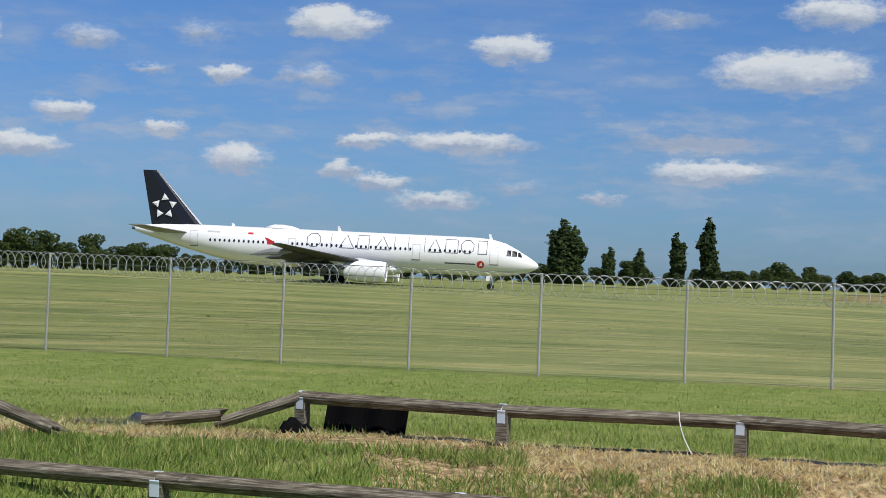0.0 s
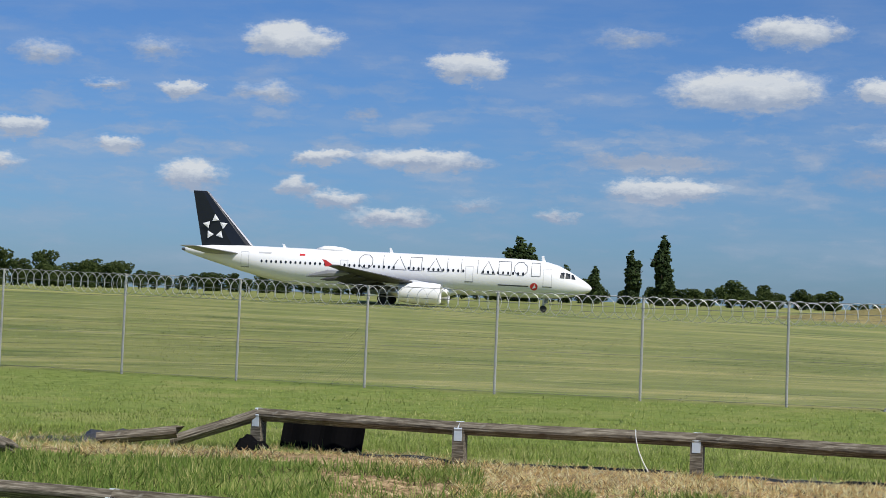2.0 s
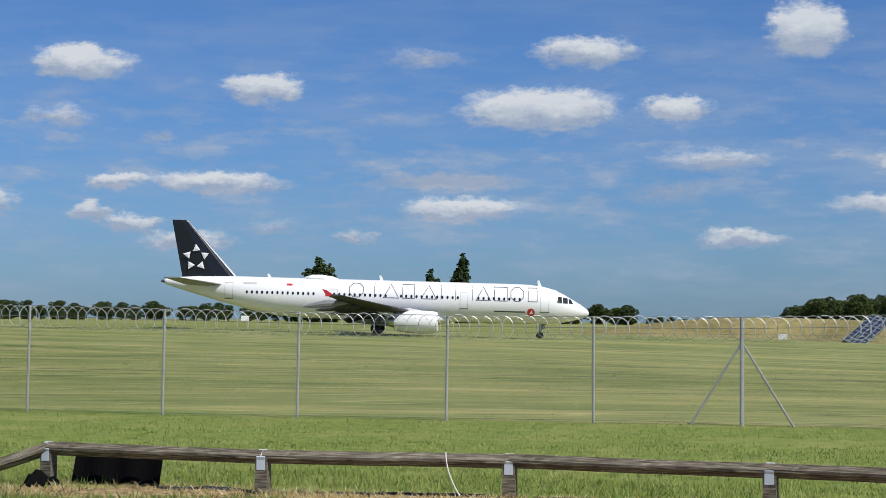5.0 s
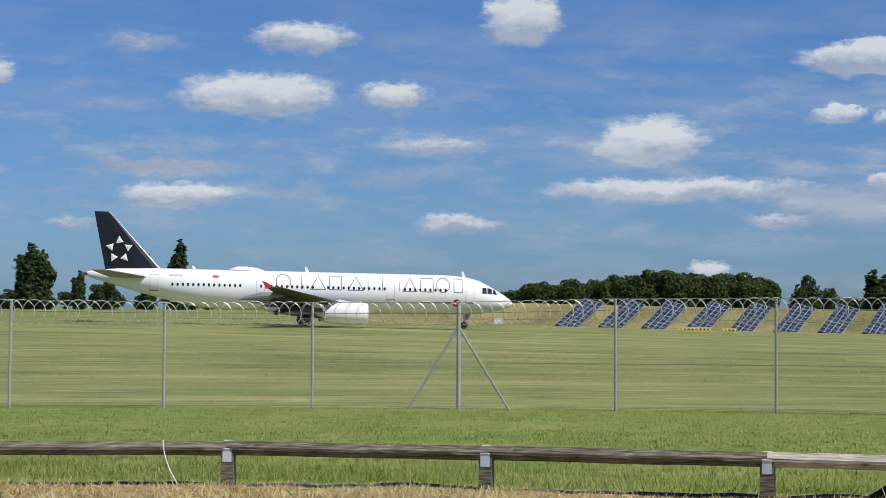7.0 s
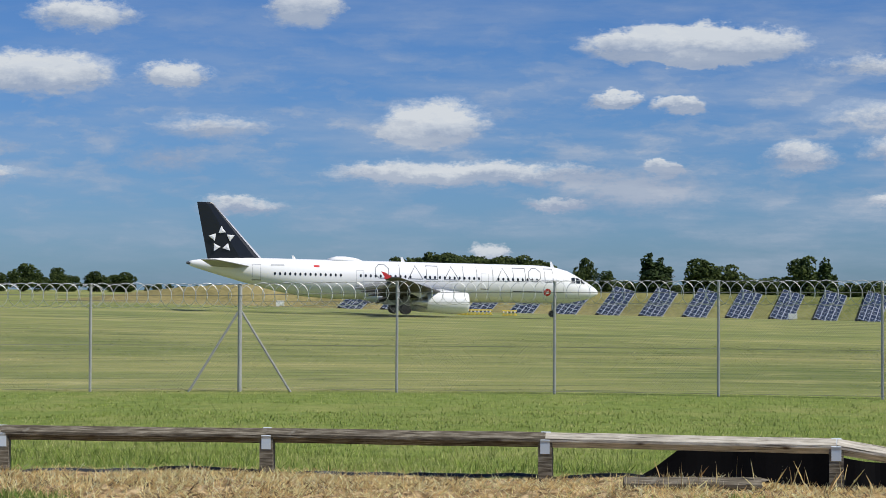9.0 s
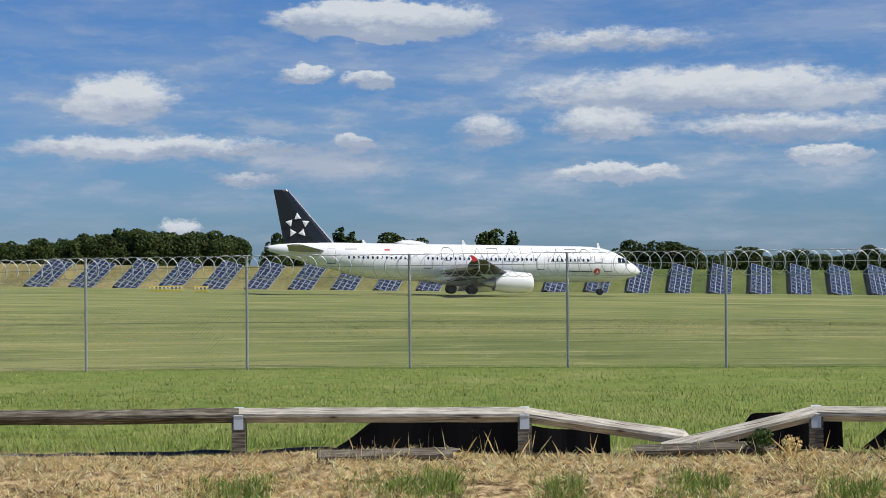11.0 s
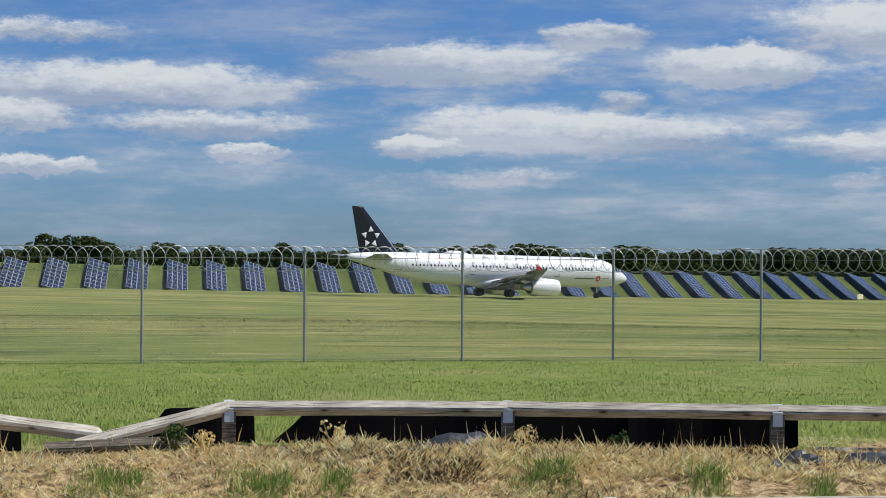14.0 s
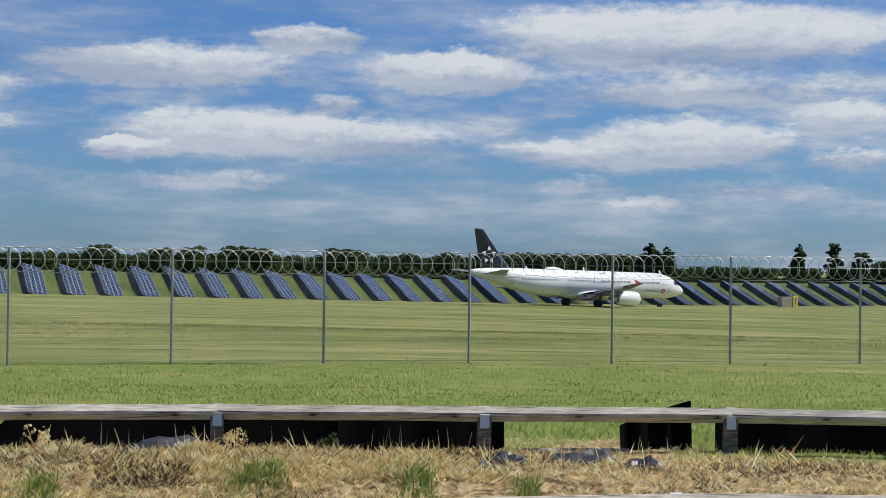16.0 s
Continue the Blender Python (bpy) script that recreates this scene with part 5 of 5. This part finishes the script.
# ---- grass, straw, weeds ----
def blades(name, label, category, material, areas, seed, stubby=False):
    """Blade clumps: areas of (az0, az1, r0, r1, per square metre, height, width, lie)."""
    rng = np.random.default_rng(seed)
    allv, count = [], 0
    corners = 3 if stubby else 5
    for az0, az1, r0, r1, dens, h, w, lie, keep in areas:
        n = int(radians(az1 - az0) * (r1 * r1 - r0 * r0) / 2 * dens)
        az = np.radians(rng.uniform(az0, az1, n))
        r = np.sqrt(rng.uniform(r0 * r0, r1 * r1, n)) + 0.085 * np.maximum(25 - np.degrees(az), 0) * (r1 < 26)
        x, y = r * np.sin(az), r * np.cos(az)
        if keep is not None:
            f = np.array([noise.noise((a * 0.55, b * 0.55, 2.0)) + 0.4 * noise.noise((a * 1.6, b * 1.6, 4.0)) for a, b in zip(x, y)])
            k = (f > keep[0]) & (f < keep[1])
            x, y = x[k], y[k]
            n = len(x)
        z = np.array([ground_z(a, b) for a, b in zip(x, y)])
        hh = h * rng.uniform(0.45, 1.15, n)
        yaw = rng.uniform(0, 2 * np.pi, n)
        tilt = np.abs(rng.normal(0, lie, n)) if lie < 1 else np.abs(rng.normal(lie, 0.3, n))
        dx, dy = np.cos(yaw), np.sin(yaw)
        lean = np.minimum(tilt, 1.45)
        top = np.stack([x + dx * hh * np.sin(lean), y + dy * hh * np.sin(lean), z + hh * np.cos(lean) + 0.01], 1)
        base = np.stack([x, y, z - 0.015], 1)
        side = np.stack([-dy, dx, np.zeros(n)], 1) * (w * rng.uniform(0.6, 1.3, n))[:, None]
        mid = base * 0.45 + top * 0.55 - np.stack([dx, dy, np.zeros(n)], 1) * (hh * 0.1 * np.sin(lean))[:, None]
        v = np.stack([base - side, base + side, top] if stubby else [base - side, base + side, mid + side * 0.8, top, mid - side * 0.8], 1)
        # front faces look inwards, over the rails
        fn = np.cross(v[:, 1] - v[:, 0], v[:, 2] - v[:, 0])
        turn = (fn * v[:, 0]).sum(1) + fn[:, 2] * -2.0 > 0
        v[turn] = v[turn][:, ::-1]
        allv.append(v.reshape(-1, 3))
        count += n
    v = np.concatenate(allv)
    me = bpy.data.meshes.new(name)
    me.vertices.add(len(v))
    me.vertices.foreach_set("co", v.ravel())
    me.loops.add(count * corners)
    me.loops.foreach_set("vertex_index", np.arange(count * corners))
    me.polygons.add(count)
    me.polygons.foreach_set("loop_start", np.arange(count) * corners)
    me.polygons.foreach_set("loop_total", np.full(count, corners))
    me.update(calc_edges=True)
    me.polygons.foreach_set("use_smooth", np.ones(count, bool))
    up = rng.normal(0, 0.28, (count, 3))
    up[:, 2] = 1.0
    up /= np.linalg.norm(up, axis=1)[:, None]
    me.normals_split_custom_set_from_vertices(np.repeat(up, corners, axis=0).tolist())
    me.materials.append(material)
    tagged(new(name, me), label, category, kind="stuff")


AZ0, AZ1 = -17, 78
blades("grass", "bright green grass between the rails and the fence", "grass", M_BLADE,
       [(AZ0, 60.8, 20.75, 22.2, 700, 0.10, 0.0055, 1.02, None), (67.4, AZ1, 20.75, 22.2, 700, 0.10, 0.0055, 1.02, None), (AZ0, AZ1, 22.2, 23.0, 640, 0.09, 0.0058, 1.05, None),
        (AZ0, AZ1, 23.0, 26.5, 420, 0.085, 0.007, 1.1, None), (AZ0, AZ1, 26.5, 31.0, 260, 0.06, 0.009, 1.2, None), (AZ0, AZ1, 31.0, 37.6, 110, 0.05, 0.011, 1.28, None)], 3, True)
# tufts that stand in the straw: bearing, distance, half width in degrees
TUFTS = [(54.2, 18.55, 0.85), (59.1, 18.45, 0.6), (45.4, 18.25, 0.9), (47.6, 18.2, 0.5), (32.1, 18.3, 1.3), (40.7, 18.2, 1.0), (36.5, 18.1, 0.7), (26.5, 18.2, 0.9), (62.6, 18.2, 0.35), (9.2, 17.4, 1.1), (11.0, 17.5, 0.8), (6.0, 17.2, 0.6)]
blades("long_grass", "long fresh green grass in clumps between the two rails", "grass", M_LUSH,
       [(AZ0, 3.0, 13.2, 18.6, 560, 0.17, 0.0048, 0.75, (-0.16, 9)), (AZ0, 3.0, 13.4, 18.9, 130, 0.12, 0.0045, 0.9, None), (3.0, 16, 13.0, 17.4, 420, 0.15, 0.0046, 0.75, (0.02, 9)),
        (16, AZ1, 13.0, 17.6, 140, 0.10, 0.0045, 0.8, (0.14, 9)), (AZ0, 60.8, 20.55, 21.2, 120, 0.14, 0.005, 0.6, (-0.05, 9))]
       + [(az - k * hw, az + (0.7 + 0.3 * k) * hw, r - 0.3 - 0.5 * k, r - 0.3 + 0.3 * k, 420 / k, 0.13 / k ** 0.5, 0.0046, 0.75, None) for az, r, hw in TUFTS for k in (0.5, 0.85, 1.3, 2.0)], 13)
blades("straw", "dry cut straw and dead weeds along the rails", "straw", M_STRAW,
       [(2, AZ1, 16.2, 20.1, 460, 0.13, 0.0042, 1.34, (-9, 0.5)), (AZ0, 2, 18.7, 20.9, 330, 0.13, 0.004, 1.32, (-9, 0.12)), (AZ0, AZ1, 20.0, 20.7, 160, 0.10, 0.004, 1.3, None), (2, 32, 17.6, 19.6, 70, 0.15, 0.0036, 0.4, (-0.35, 0.2)),
        (2, AZ1, 16.2, 20.0, 360, 0.12, 0.0038, 1.38, (-0.2, 0.5)), (45, 62, 18.2, 19.8, 1300, 0.16, 0.0036, 1.25, (-0.3, 9)), (30, AZ1, 18.8, 20.2, 12, 0.30, 0.0033, 0.7, None),
        (60.5, 68, 20.0, 22.2, 300, 0.10, 0.004, 1.35, None), (AZ0, -8, 19.5, 21.8, 360, 0.14, 0.004, 1.3, None)], 5)
blades("dead_stalks", "dark rotten stalks and bare soil litter in the straw", "straw", M_LITTER,
       [(AZ0, AZ1, 15.0, 20.4, 130, 0.12, 0.005, 1.3, (-0.3, 0.1)), (46, AZ1, 16.0, 19.8, 320, 0.12, 0.006, 1.25, (-9, -0.24)), (45, 62, 18.8, 20.0, 240, 0.16, 0.005, 1.1, None), (49.2, 52.2, 17.9, 18.7, 900, 0.14, 0.006, 1.1, None)], 9)
blades("field_stubble", "cut stubble and hay wisps of the mown airfield", "grass", M_STUBBLE,
       [(AZ0, AZ1, 37.4, 52.0, 26, 0.05, 0.02, 1.42, None), (AZ0, AZ1, 52.0, 75.0, 12, 0.08, 0.03, 1.36, None), (AZ0, AZ1, 75.0, 115.0, 4, 0.11, 0.05, 1.36, None)], 17, True)


def weed(az, r, h, n, mat, label):
    x, y = at(az, r)
    s = thing("weed", pose(x, y, ground_z(x, y)), label, "weed", "weeds under the rails")
    rng = random.Random(int(az * 10))
    bm = bmesh.new()
    tips = []
    for i in range(6):
        w = rng.uniform(0, 6.28)
        tip = (0.45 * h * math.cos(w), 0.3 * h * math.sin(w), h * rng.uniform(0.6, 1))
        rod(bm, (0, 0, -0.02), tip, 0.005, 4, 0.003)
        tips.append(tip)
    part("stems", bm, mat, s)
    leaf_cloud("leaves", s, mat, [(t[0] * 0.7, t[1] * 0.7, t[2] * 0.75, h * 0.25, h * 0.2, h * 0.28) for t in tips], n, 0.022, int(az * 7))


weed(42.6, 19.7, 0.30, 260, M_SHRUB, "leafy green weed growing under the fallen rail")
weed(43.6, 19.7, 0.24, 120, M_STRAW, "dead brown weed under the fallen rail")
weed(56.4, 19.6, 0.26, 160, M_SHRUB, "leafy green weed among dry grass")
weed(47.5, 19.6, 0.30, 90, M_STRAW, "dry weed stalks beside a rail post")
weed(53.5, 19.7, 0.34, 90, M_STRAW, "dry weed stalks leaning on the rail")


# ---- motion of the things ----
def motions():
    rows = [(t, pose(x, y, z, 0, slope, head)) for t, x, y, z, head, slope in ROLL]
    walk(airliner, rows)
    for wheel, r in WHEELS:
        spin, turned, last = [], 0.0, None
        for t, x, y, *_ in ROLL:
            if last is not None:
                turned += min(75.0, math.degrees(math.hypot(x - last[0], y - last[1]) / r))
            last = (x, y)
            spin.append((t, Matrix.Translation(wheel.location) @ pose(0, 0, 0, 0, turned, 0)))
        walk(wheel, spin)


motions()
